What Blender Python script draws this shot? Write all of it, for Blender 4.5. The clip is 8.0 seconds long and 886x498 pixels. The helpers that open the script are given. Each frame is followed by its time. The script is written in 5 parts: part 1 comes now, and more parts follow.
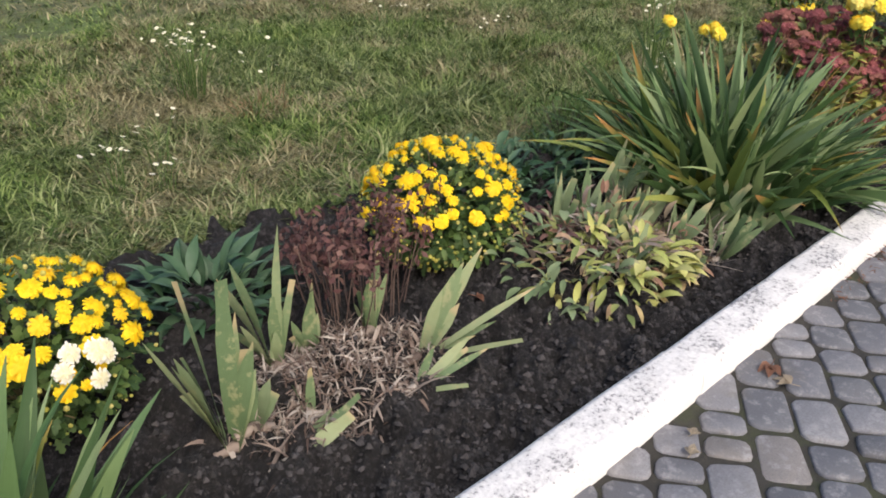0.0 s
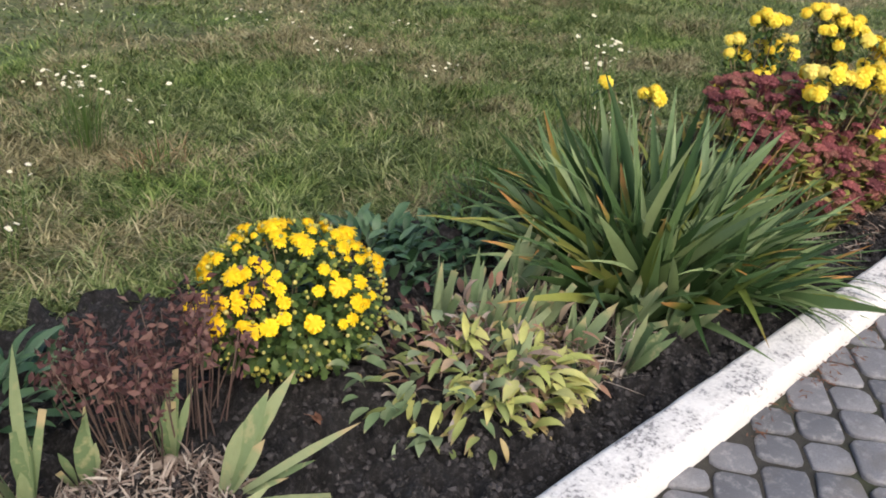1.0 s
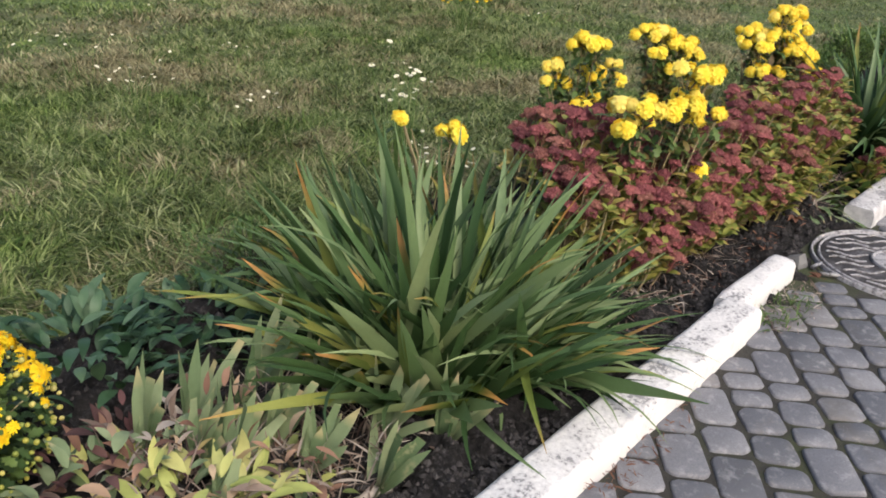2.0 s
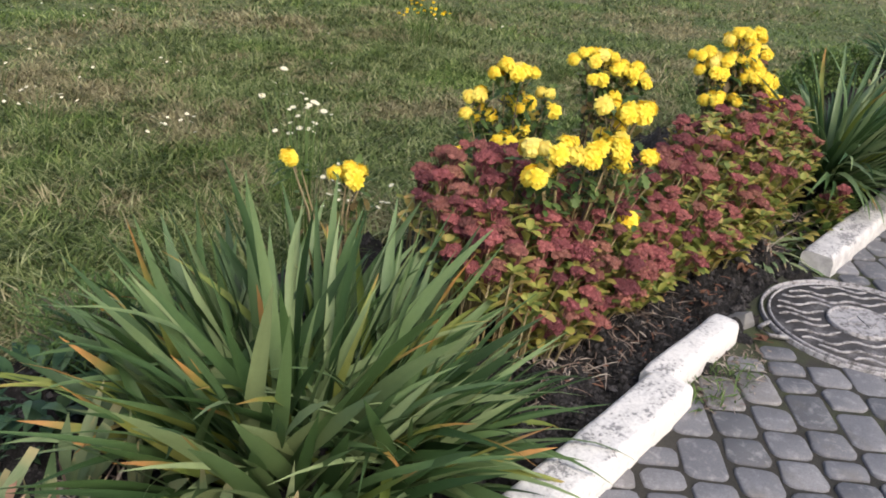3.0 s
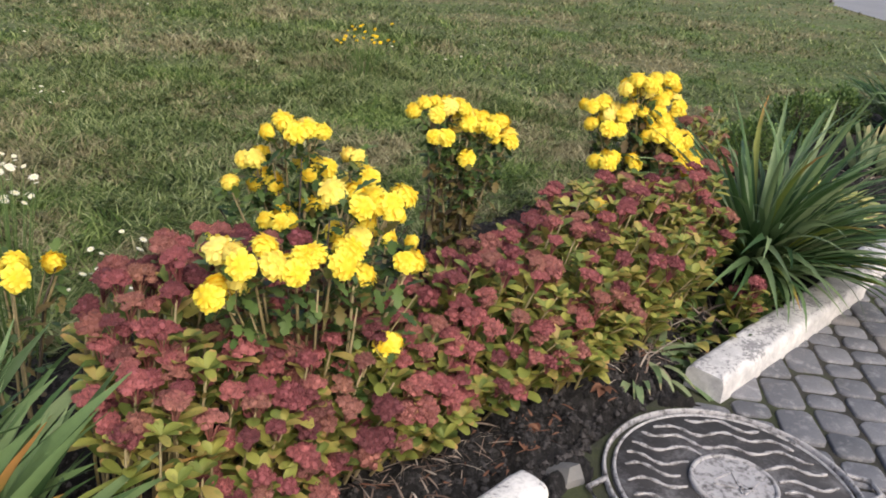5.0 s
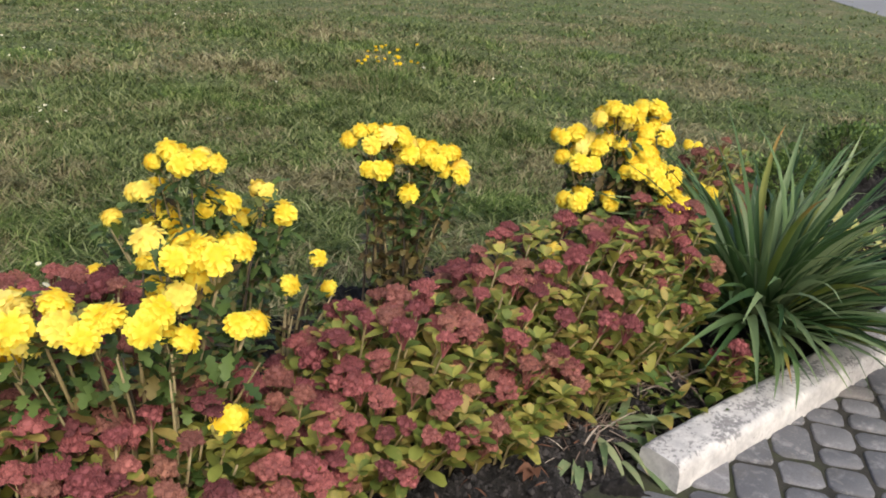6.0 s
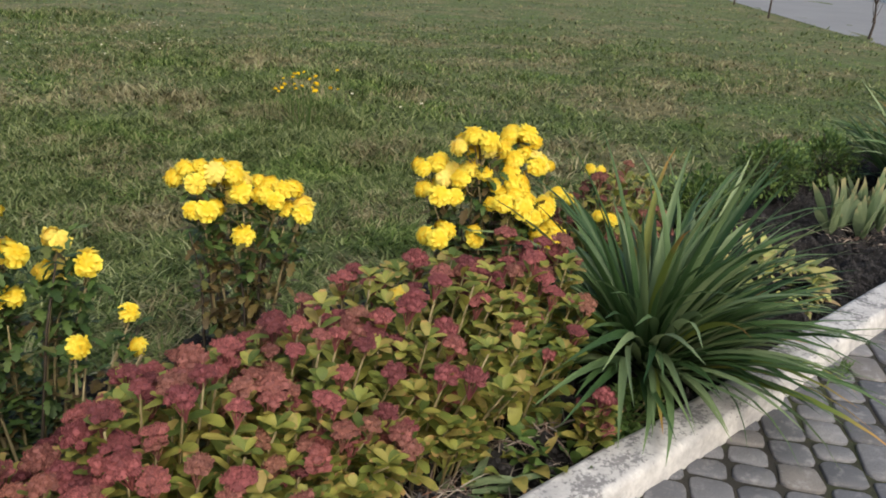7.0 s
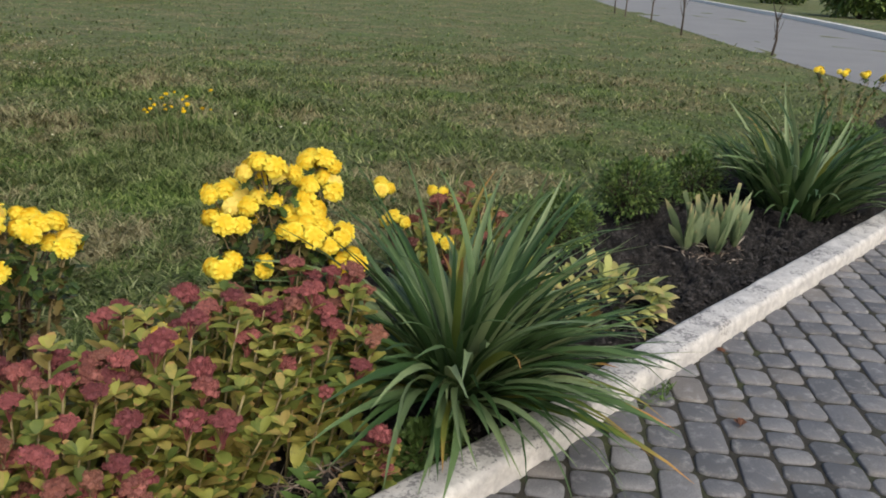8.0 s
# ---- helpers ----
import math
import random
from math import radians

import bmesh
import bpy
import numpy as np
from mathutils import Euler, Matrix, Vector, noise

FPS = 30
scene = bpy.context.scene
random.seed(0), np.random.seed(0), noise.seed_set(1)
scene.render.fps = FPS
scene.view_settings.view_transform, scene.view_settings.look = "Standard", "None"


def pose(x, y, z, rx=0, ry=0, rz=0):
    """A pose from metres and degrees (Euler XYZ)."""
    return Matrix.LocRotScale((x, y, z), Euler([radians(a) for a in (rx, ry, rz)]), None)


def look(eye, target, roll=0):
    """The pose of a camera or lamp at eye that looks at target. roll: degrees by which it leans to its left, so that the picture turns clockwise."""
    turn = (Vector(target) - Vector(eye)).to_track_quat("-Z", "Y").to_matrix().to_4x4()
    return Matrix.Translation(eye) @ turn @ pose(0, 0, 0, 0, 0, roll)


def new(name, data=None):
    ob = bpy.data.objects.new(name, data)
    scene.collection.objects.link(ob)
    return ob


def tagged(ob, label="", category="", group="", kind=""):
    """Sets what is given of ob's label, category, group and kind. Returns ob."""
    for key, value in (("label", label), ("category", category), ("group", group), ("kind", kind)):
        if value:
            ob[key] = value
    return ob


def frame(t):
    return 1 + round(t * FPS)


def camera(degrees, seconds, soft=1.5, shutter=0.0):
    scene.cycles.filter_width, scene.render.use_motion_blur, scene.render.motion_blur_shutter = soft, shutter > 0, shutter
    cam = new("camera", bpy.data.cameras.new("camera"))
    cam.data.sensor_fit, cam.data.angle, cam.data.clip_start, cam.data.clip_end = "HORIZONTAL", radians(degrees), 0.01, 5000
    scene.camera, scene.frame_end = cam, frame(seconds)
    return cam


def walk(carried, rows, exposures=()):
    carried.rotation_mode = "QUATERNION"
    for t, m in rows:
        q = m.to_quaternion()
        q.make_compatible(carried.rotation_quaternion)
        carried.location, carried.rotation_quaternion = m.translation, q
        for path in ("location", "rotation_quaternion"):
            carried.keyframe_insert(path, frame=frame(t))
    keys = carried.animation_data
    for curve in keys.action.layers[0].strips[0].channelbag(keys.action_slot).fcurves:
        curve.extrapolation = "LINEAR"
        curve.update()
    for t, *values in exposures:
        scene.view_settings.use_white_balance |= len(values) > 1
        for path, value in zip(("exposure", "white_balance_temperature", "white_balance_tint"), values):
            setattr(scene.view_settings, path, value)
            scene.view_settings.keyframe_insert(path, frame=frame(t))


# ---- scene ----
cam = camera(57.7, 8.0, soft=1.8)
PATH = [
    (0, (0.103, 0.006, 1.476), (1.322, 1.272, 0.521), 0.8),
    (0.5, (0.439, -0.012, 1.499), (1.676, 1.288, 0.616), 2.1),
    (1, (0.809, 0.048, 1.471), (2.036, 1.354, 0.584), 2.5),
    (1.5, (1.207, 0.085, 1.447), (2.588, 1.254, 0.595), 3.4),
    (1.7, (1.368, 0.067, 1.436), (2.756, 1.231, 0.587), 3.0),
    (2.8, (2.019, 0.103, 1.463), (3.417, 1.264, 0.628), 4.4),
    (3, (2.13, 0.107, 1.462), (3.538, 1.257, 0.629), 3.9),
    (3.5, (2.429, 0.046, 1.461), (3.861, 1.177, 0.641), 2.6),
    (4, (2.729, -0.021, 1.468), (4.156, 1.125, 0.663), 4.0),
    (4.5, (3.036, 0.001, 1.458), (4.429, 1.185, 0.649), 4.4),
    (4.7, (3.149, 0.002, 1.469), (4.535, 1.196, 0.661), 4.5),
    (5.8, (3.814, -0.113, 1.466), (5.05, 1.263, 0.705), 4.0),
    (6, (3.923, -0.102, 1.449), (5.15, 1.28, 0.686), 3.9),
    (6.5, (4.172, -0.078, 1.454), (5.415, 1.298, 0.705), 4.2),
    (7, (4.414, -0.187, 1.436), (5.692, 1.18, 0.728), 2.8),
    (7.5, (4.646, -0.352, 1.463), (5.953, 0.999, 0.782), 3.4),
    (8, (4.847, -0.432, 1.455), (6.235, 0.846, 0.792), 3.0),
]
walk(cam, [(t, look(eye, target, roll)) for t, eye, target, roll in PATH],
     exposures=[(0.0, 0.97, 6700, 10), (1.5, 0.92, 6700, 9), (4.5, 0.95, 6750, 10), (6.5, 0.75, 6900, 6), (8.0, 0.50, 6900, 5)])


# x runs along the kerb, y from the paving to the lawn, paving surface at z = 0

# ---- light ----
world = bpy.data.worlds.new("overcast_sky")
scene.world = world
world.use_nodes = True
wn, wl = world.node_tree.nodes, world.node_tree.links
sky = wn.new("ShaderNodeTexSky")
sky.sky_type, sky.sun_disc = "NISHITA", False
sky.sun_elevation, sky.sun_rotation = radians(32), radians(200)
sky.dust_density, sky.air_density, sky.ozone_density = 3.0, 1.0, 1.0
wl.new(sky.outputs[0], wn["Background"].inputs[0])
wn["Background"].inputs[1].default_value = 0.118
sun_data = bpy.data.lights.new("sun", "SUN")
sun_data.energy, sun_data.angle, sun_data.color = 1.42, radians(25), (1.0, 0.95, 0.88)
sun = new("sun", sun_data)
sun.matrix_world = look((2, -6, 12), (4.5, 1.5, 0))


# ---- mesh helpers ----
class Build:
    """Collects vertices, faces and a UV for each vertex."""

    def __init__(self):
        self.v, self.f, self.uv, self.mi = [], [], [], []

    def add(self, verts, faces, uvs=None, mi=0):
        k = len(self.v)
        self.v += [tuple(p) for p in verts]
        self.uv += uvs if uvs else [(0.5, 0.5)] * len(verts)
        self.f += [tuple(k + i for i in q) for q in faces]
        self.mi += [mi] * len(faces)

    def mesh(self, name, mats, smooth=True):
        me = bpy.data.meshes.new(name)
        me.from_pydata(self.v, [], self.f)
        me.validate()
        for m in mats if isinstance(mats, (list, tuple)) else [mats]:
            me.materials.append(m)
        n = len(me.loops)
        idx = np.empty(n, np.int32)
        me.loops.foreach_get("vertex_index", idx)
        layer = me.uv_layers.new(name="UVMap")
        layer.data.foreach_set("uv", np.array(self.uv, np.float32)[idx].ravel())
        me.polygons.foreach_set("use_smooth", np.full(len(me.polygons), smooth))
        if len(self.mi) == len(me.polygons):
            me.polygons.foreach_set("material_index", np.array(self.mi, np.int32))
        me.update()
        return me


def thing(name, x, y, z, label, category, group="", kind=""):
    ob = new(name)
    ob.empty_display_size = 0.1
    ob.location = (x, y, z)
    return tagged(ob, label, category, group, kind)


def part(name, build, mats, parent, label="", kind="", smooth=True):
    ob = new(name, build.mesh(name, mats, smooth) if isinstance(build, Build) else build)
    ob.parent = parent
    return tagged(ob, label, kind=kind)


def piece(name, me, parent, m):
    ob = new(name, me)
    ob.parent = parent
    ob.matrix_basis = m
    return ob


def tube(b, pts, radii, n=5, mi=0):
    pts = [Vector(p) for p in pts]
    rings = []
    for i, p in enumerate(pts):
        d = (pts[min(i + 1, len(pts) - 1)] - pts[max(i - 1, 0)]).normalized()
        a = d.cross(Vector((0.3, 0.9, 0.2)))
        a = a.normalized() if a.length > 1e-4 else Vector((1, 0, 0))
        c = d.cross(a)
        r = radii[i] if isinstance(radii, (list, tuple)) else radii
        rings.append([p + (a * math.cos(2 * math.pi * k / n) + c * math.sin(2 * math.pi * k / n)) * r for k in range(n)])
    vs = [q for ring in rings for q in ring]
    uvs = [(k / n, i / (len(pts) - 1)) for i in range(len(pts)) for k in range(n)]
    fs = [(i * n + k, i * n + (k + 1) % n, (i + 1) * n + (k + 1) % n, (i + 1) * n + k) for i in range(len(pts) - 1) for k in range(n)]
    fs.append(tuple((len(pts) - 1) * n + k for k in range(n)))
    b.add(vs, fs, uvs, mi)


def lance(s):
    """Width along a strap leaf, from the base (0) to the tip (1)."""
    return (0.75 + 0.25 * min(1, s * 4)) * max(0.03, 1 - max(0, (s - 0.35) / 0.65) ** 1.7)


def sword(s):
    return 1.0 * max(0.04, 1 - max(0, (s - 0.7) / 0.3) ** 1.3) * (0.8 + 0.2 * min(1, 3 * s))


def oval(s):
    return max(0.05, math.sin(math.pi * min(1, 0.04 + 0.96 * s) ** 0.85))


def obovate(s):
    return (0.22, 0.6, 0.95, 1.0, 0.45)[int(round(s * 4))]


def strap(b, base, heading, length, width, rise, droop, segs=6, shape=lance, fold=0.25, twist=0.0, mi=0, cut=False):
    """A leaf that leaves base at an angle rise (radians) and bends over by droop along its length."""
    p = Vector(base)
    h = Vector((math.cos(heading), math.sin(heading), 0))
    side0 = Vector((-h.y, h.x, 0))
    vs, uvs = [], []
    for i in range(segs + 1):
        s = i / segs
        e = rise - droop * s ** 1.4
        d = h * math.cos(e) + Vector((0, 0, 1)) * math.sin(e)
        up = side0.cross(d) * -1
        tw = twist * s
        side = side0 * math.cos(tw) + up * math.sin(tw)
        w = width * 0.5 * (max(shape(s), 0.78) if cut else shape(s))
        vs += [p - side * w + up * w * fold, p.copy(), p + side * w + up * w * fold]
        uvs += [(0, s), (0.5, s), (1, s)]
        p = p + d * (length / segs)
    fs = []
    for i in range(segs):
        a = 3 * i
        fs += [(a, a + 1, a + 4, a + 3), (a + 1, a + 2, a + 5, a + 4)]
    b.add(vs, fs, uvs, mi)


def leaf(b, pos, d, up, length, width, bend=0.3, fold=0.2, segs=4, shape=oval, mi=0):
    """A short leaf from pos along d, its upper side towards up, with its tip bending down."""
    p, d, up = Vector(pos), Vector(d).normalized(), Vector(up)
    side = d.cross(up)
    side = side.normalized() if side.length > 1e-4 else Vector((1, 0, 0))
    up = side.cross(d).normalized()
    vs, uvs = [], []
    for i in range(segs + 1):
        s = i / segs
        w = width * 0.5 * shape(s)
        c = p + d * (length * s) - up * (bend * length * s * s)
        vs += [c - side * w + up * w * fold, c, c + side * w + up * w * fold]
        uvs += [(0, s), (0.5, s), (1, s)]
    fs = []
    for i in range(segs):
        a = 3 * i
        fs += [(a, a + 1, a + 4, a + 3), (a + 1, a + 2, a + 5, a + 4)]
    b.add(vs, fs, uvs, mi)


def card(b, pos, d, up, length, width, mi=0):
    """A small folded leaf of four triangles."""
    p, d = Vector(pos), Vector(d).normalized()
    side = d.cross(Vector(up))
    side = side.normalized() if side.length > 1e-4 else Vector((1, 0, 0))
    u = side.cross(d)
    m = p + d * (length * 0.45) + u * (length * 0.06)
    t = p + d * length - u * (length * 0.12)
    b.add([p, m - side * width * 0.5, t, m + side * width * 0.5, m - u * width * 0.15], [(0, 4, 1), (1, 4, 2), (0, 3, 4), (4, 3, 2)],
          [(0.5, 0), (0, 0.5), (0.5, 1), (1, 0.5), (0.5, 0.5)], mi)


def rand_dir(r, zmin=-1.0):
    while True:
        q = Vector((r.uniform(-1, 1), r.uniform(-1, 1), r.uniform(-1, 1)))
        if 0.05 < q.length < 1 and q.normalized().z > zmin:
            return q.normalized()


LATTICE = np.random.RandomState(7).rand(256, 256)


def vnoise(x, y, scale, shift=0):
    """Smooth value noise, 0 to 1, over arrays."""
    x, y = np.asarray(x, float) / scale + 17.3 * shift + 1000, np.asarray(y, float) / scale + 9.1 * shift + 1000
    i, j = np.floor(x).astype(int), np.floor(y).astype(int)
    fx, fy = x - i, y - j
    fx, fy = fx * fx * (3 - 2 * fx), fy * fy * (3 - 2 * fy)
    g = lambda a, c: LATTICE[a % 256, c % 256]
    return (g(i, j) * (1 - fx) + g(i + 1, j) * fx) * (1 - fy) + (g(i, j + 1) * (1 - fx) + g(i + 1, j + 1) * fx) * fy


def sheet(name, xs, ys, zfun, material):
    X, Y = np.meshgrid(xs, ys)
    Z = zfun(X, Y)
    nx, ny = len(xs), len(ys)
    a = (np.arange(ny - 1)[:, None] * nx + np.arange(nx - 1)[None, :]).ravel()
    faces = np.stack([a, a + 1, a + 1 + nx, a + nx], 1)
    me = bpy.data.meshes.new(name)
    me.from_pydata(np.stack([X.ravel(), Y.ravel(), Z.ravel()], 1).tolist(), [], faces.tolist())
    me.polygons.foreach_set("use_smooth", np.ones(len(me.polygons), bool))
    me.materials.append(material)
    return new(name, me)


# ---- materials ----
class Nodes:
    def __init__(self, name, rough=0.7):
        self.m = bpy.data.materials.new(name)
        self.m.use_nodes = True
        self.t = self.m.node_tree
        self.bsdf = self.t.nodes["Principled BSDF"]
        self.bsdf.inputs["Roughness"].default_value = rough

    def node(self, kind, **values):
        n = self.t.nodes.new(kind)
        for k, v in values.items():
            n.inputs[k].default_value = v
        return n

    def link(self, a, b):
        self.t.links.new(a, b)

    def noise(self, scale, detail=4.0, rough=0.6, vec=None):
        n = self.node("ShaderNodeTexNoise", Scale=scale, Detail=detail, Roughness=rough)
        if vec is None:
            vec = self.coords()
        self.link(vec, n.inputs["Vector"])
        return n.outputs["Fac"]

    def coords(self):
        n = self.t.nodes.get("Geometry") or self.node("ShaderNodeNewGeometry")
        return n.outputs["Position"]

    def local(self):
        return self.node("ShaderNodeTexCoord").outputs["Object"]

    def ramp(self, fac, stops):
        r = self.node("ShaderNodeValToRGB")
        e = r.color_ramp.elements
        while len(e) < len(stops):
            e.new(0.5)
        for k, (p, c) in enumerate(stops):
            e[k].position = p
            e[k].color = (*c, 1) if isinstance(c, (tuple, list)) else (c, c, c, 1)
        self.link(fac, r.inputs[0])
        return r.outputs[0]

    def mix(self, fac, a, b, how="MIX"):
        n = self.t.nodes.new("ShaderNodeMix")
        n.data_type, n.blend_type = "RGBA", how
        for sock, val in ((n.inputs[0], fac), (n.inputs[6], a), (n.inputs[7], b)):
            if isinstance(val, (int, float)):
                sock.default_value = val if sock == n.inputs[0] else (val, val, val, 1)
            elif isinstance(val, tuple):
                sock.default_value = (*val, 1)
            else:
                self.link(val, sock)
        return n.outputs[2]

    def math(self, op, a, b=0.0):
        n = self.t.nodes.new("ShaderNodeMath")
        n.operation = op
        for sock, val in zip(n.inputs, (a, b)):
            if isinstance(val, (int, float)):
                sock.default_value = val
            else:
                self.link(val, sock)
        return n.outputs[0]

    def random(self):
        """One random number for each object or loose piece."""
        g = self.t.nodes.get("Geometry") or self.node("ShaderNodeNewGeometry")
        o = self.node("ShaderNodeObjectInfo")
        return self.math("FRACT", self.math("ADD", g.outputs["Random Per Island"], o.outputs["Random"]))

    def bump(self, height, strength=0.4, distance=0.01):
        n = self.node("ShaderNodeBump", Strength=strength, Distance=distance)
        self.link(height, n.inputs["Height"])
        self.link(n.outputs[0], self.bsdf.inputs["Normal"])

    def colour(self, c):
        self.link(c, self.bsdf.inputs["Base Color"])
        return self

    def glow_through(self, c, amount):
        """Lets some light through a thin leaf or petal."""
        tr = self.node("ShaderNodeBsdfTranslucent")
        self.link(c, tr.inputs["Color"])
        mx = self.node("ShaderNodeMixShader", Fac=amount)
        self.link(self.bsdf.outputs[0], mx.inputs[1])
        self.link(tr.outputs[0], mx.inputs[2])
        self.link(mx.outputs[0], self.t.nodes["Material Output"].inputs["Surface"])


def leaf_material(name, colours, tip=None, tip_from=0.75, rough=0.5, through_light=0.2, streak=0.25, spots=None):
    """colours: dark to light, picked at random for each leaf; tip: the colour of dry tips; spots: the colour of blotches."""
    n = Nodes(name, rough)
    n.bsdf.inputs["Specular IOR Level"].default_value = 0.35
    r = n.random()
    k = len(colours)
    c = n.ramp(r, [(i / max(1, k - 1), q) for i, q in enumerate(colours)])
    uv = n.node("ShaderNodeUVMap").outputs[0]
    mp = n.node("ShaderNodeMapping")
    mp.inputs["Scale"].default_value = (9, 0.7, 1)
    n.link(uv, mp.inputs["Vector"])
    lines = n.noise(3.0, 3, 0.6, mp.outputs[0])
    c = n.mix(n.math("MULTIPLY", lines, streak * 2), c, n.mix(1.0, c, (0.45, 0.5, 0.4), "MULTIPLY"))
    grain = n.noise(60, 3)
    c = n.mix(n.math("MULTIPLY", grain, 0.5), c, n.mix(1.0, c, (0.6, 0.6, 0.55), "MULTIPLY"))
    if spots:
        c = n.mix(n.ramp(n.noise(35, 3), [(0.55, 0.0), (0.68, 0.9)]), c, spots)
    if tip:
        sep = n.node("ShaderNodeSeparateXYZ")
        n.link(uv, sep.inputs[0])
        wob = n.math("ADD", sep.outputs[1], n.math("MULTIPLY", n.math("SUBTRACT", n.math("FRACT", n.math("MULTIPLY", r, 13.7)), 0.5), 0.3))
        c = n.mix(n.ramp(wob, [(tip_from, 0.0), (min(1.0, tip_from + 0.22), 0.95)]), c, tip)
    n.colour(c)
    n.bump(lines, 0.35, 0.003)
    n.glow_through(c, through_light)
    return n.m


def stem_material(name, a, b, rough=0.75):
    n = Nodes(name, rough)
    c = n.ramp(n.random(), [(0, a), (1, b)])
    c = n.mix(n.noise(45, 3), c, n.mix(1.0, c, (0.4, 0.4, 0.4), "MULTIPLY"))
    n.colour(c)
    return n.m


def head_material(name, tones):
    """Each flower head has a tone of its own, its florets lighter and darker."""
    n = Nodes(name, 0.85)
    k = len(tones)
    c = n.ramp(n.node("ShaderNodeObjectInfo").outputs["Random"], [(i / (k - 1), q) for i, q in enumerate(tones)])
    c = n.mix(n.ramp(n.random(), [(0.0, 0.75), (0.6, 0.0)]), c, n.mix(1.0, c, (0.45, 0.42, 0.42), "MULTIPLY"))
    c = n.mix(n.ramp(n.random(), [(0.75, 0.0), (1.0, 0.5)]), c, n.mix(1.0, c, (1.35, 1.4, 1.35), "MULTIPLY"))
    n.colour(c)
    return n.m


def lawn_patches(n):
    """How dry (0 to 1) and how lush (0 to 1) the lawn is from place to place."""
    dry = n.ramp(n.math("ADD", n.math("MULTIPLY", n.noise(0.75, 4, 0.6), 0.7), n.math("MULTIPLY", n.noise(3.1, 4, 0.65), 0.3)), [(0.475, 0.0), (0.60, 1.0)])
    shift = n.node("ShaderNodeMapping")
    shift.inputs["Location"].default_value = (31.0, 17.0, 5.0)
    n.link(n.coords(), shift.inputs["Vector"])
    lush = n.ramp(n.noise(1.15, 5, 0.65, shift.outputs[0]), [(0.50, 0.0), (0.63, 1.0)])
    return dry, lush


def lawn_material():
    n = Nodes("lawn_turf", 0.95)
    dry, lush = lawn_patches(n)
    c = n.ramp(n.noise(2.2, 5, 0.7), [(0.35, (0.062, 0.086, 0.026)), (0.60, (0.140, 0.165, 0.053))])
    c = n.mix(n.math("MULTIPLY", dry, 0.8), c, (0.225, 0.195, 0.098))
    c = n.mix(n.math("MULTIPLY", lush, 0.6), c, (0.100, 0.172, 0.042))
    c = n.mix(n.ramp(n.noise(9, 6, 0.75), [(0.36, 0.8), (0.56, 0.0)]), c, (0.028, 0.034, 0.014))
    n.colour(c)
    n.bump(n.noise(30, 5, 0.7), 0.8, 0.05)
    return n.m


def blade_material():
    n = Nodes("grass_blade", 0.6)
    n.bsdf.inputs["Specular IOR Level"].default_value = 0.12
    r = n.random()
    r2 = n.math("FRACT", n.math("MULTIPLY", r, 7.31))
    dry, lush = lawn_patches(n)
    green = n.ramp(r, [(0, (0.032, 0.056, 0.015)), (0.40, (0.120, 0.164, 0.056)), (0.8, (0.250, 0.290, 0.118)), (1, (0.41, 0.44, 0.24))])
    fresh = n.ramp(r, [(0, (0.034, 0.070, 0.014)), (0.5, (0.134, 0.208, 0.050)), (1, (0.320, 0.395, 0.130))])
    straw = n.ramp(r, [(0, (0.11, 0.095, 0.050)), (0.5, (0.29, 0.250, 0.142)), (1, (0.50, 0.440, 0.28))])
    c = n.mix(n.math("MULTIPLY", lush, 0.85), green, fresh)
    c = n.mix(n.ramp(n.math("ADD", n.math("MULTIPLY", dry, 0.55), n.math("MULTIPLY", r2, 0.55)), [(0.48, 0.0), (0.62, 0.95)]), c, straw)
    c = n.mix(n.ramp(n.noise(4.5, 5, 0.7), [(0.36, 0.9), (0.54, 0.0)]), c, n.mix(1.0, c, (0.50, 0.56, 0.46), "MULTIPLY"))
    n.colour(c)
    n.glow_through(c, 0.25)
    return n.m


def soil_material():
    n = Nodes("black_soil", 0.95)
    # Pale stops paint highlights on the clods, near-black ones shade in the hollows.
    c = n.ramp(n.noise(48, 6, 0.75), [(0.36, (0.004, 0.0035, 0.004)), (0.52, (0.014, 0.012, 0.0135)), (0.63, (0.058, 0.052, 0.056)), (0.8, (0.17, 0.158, 0.165))])
    c = n.mix(n.ramp(n.noise(1.6, 3), [(0.4, 0.0), (0.7, 0.5)]), c, (0.014, 0.011, 0.011))
    n.colour(c)
    n.bump(n.noise(90, 5, 0.75), 1.0, 0.02)
    return n.m


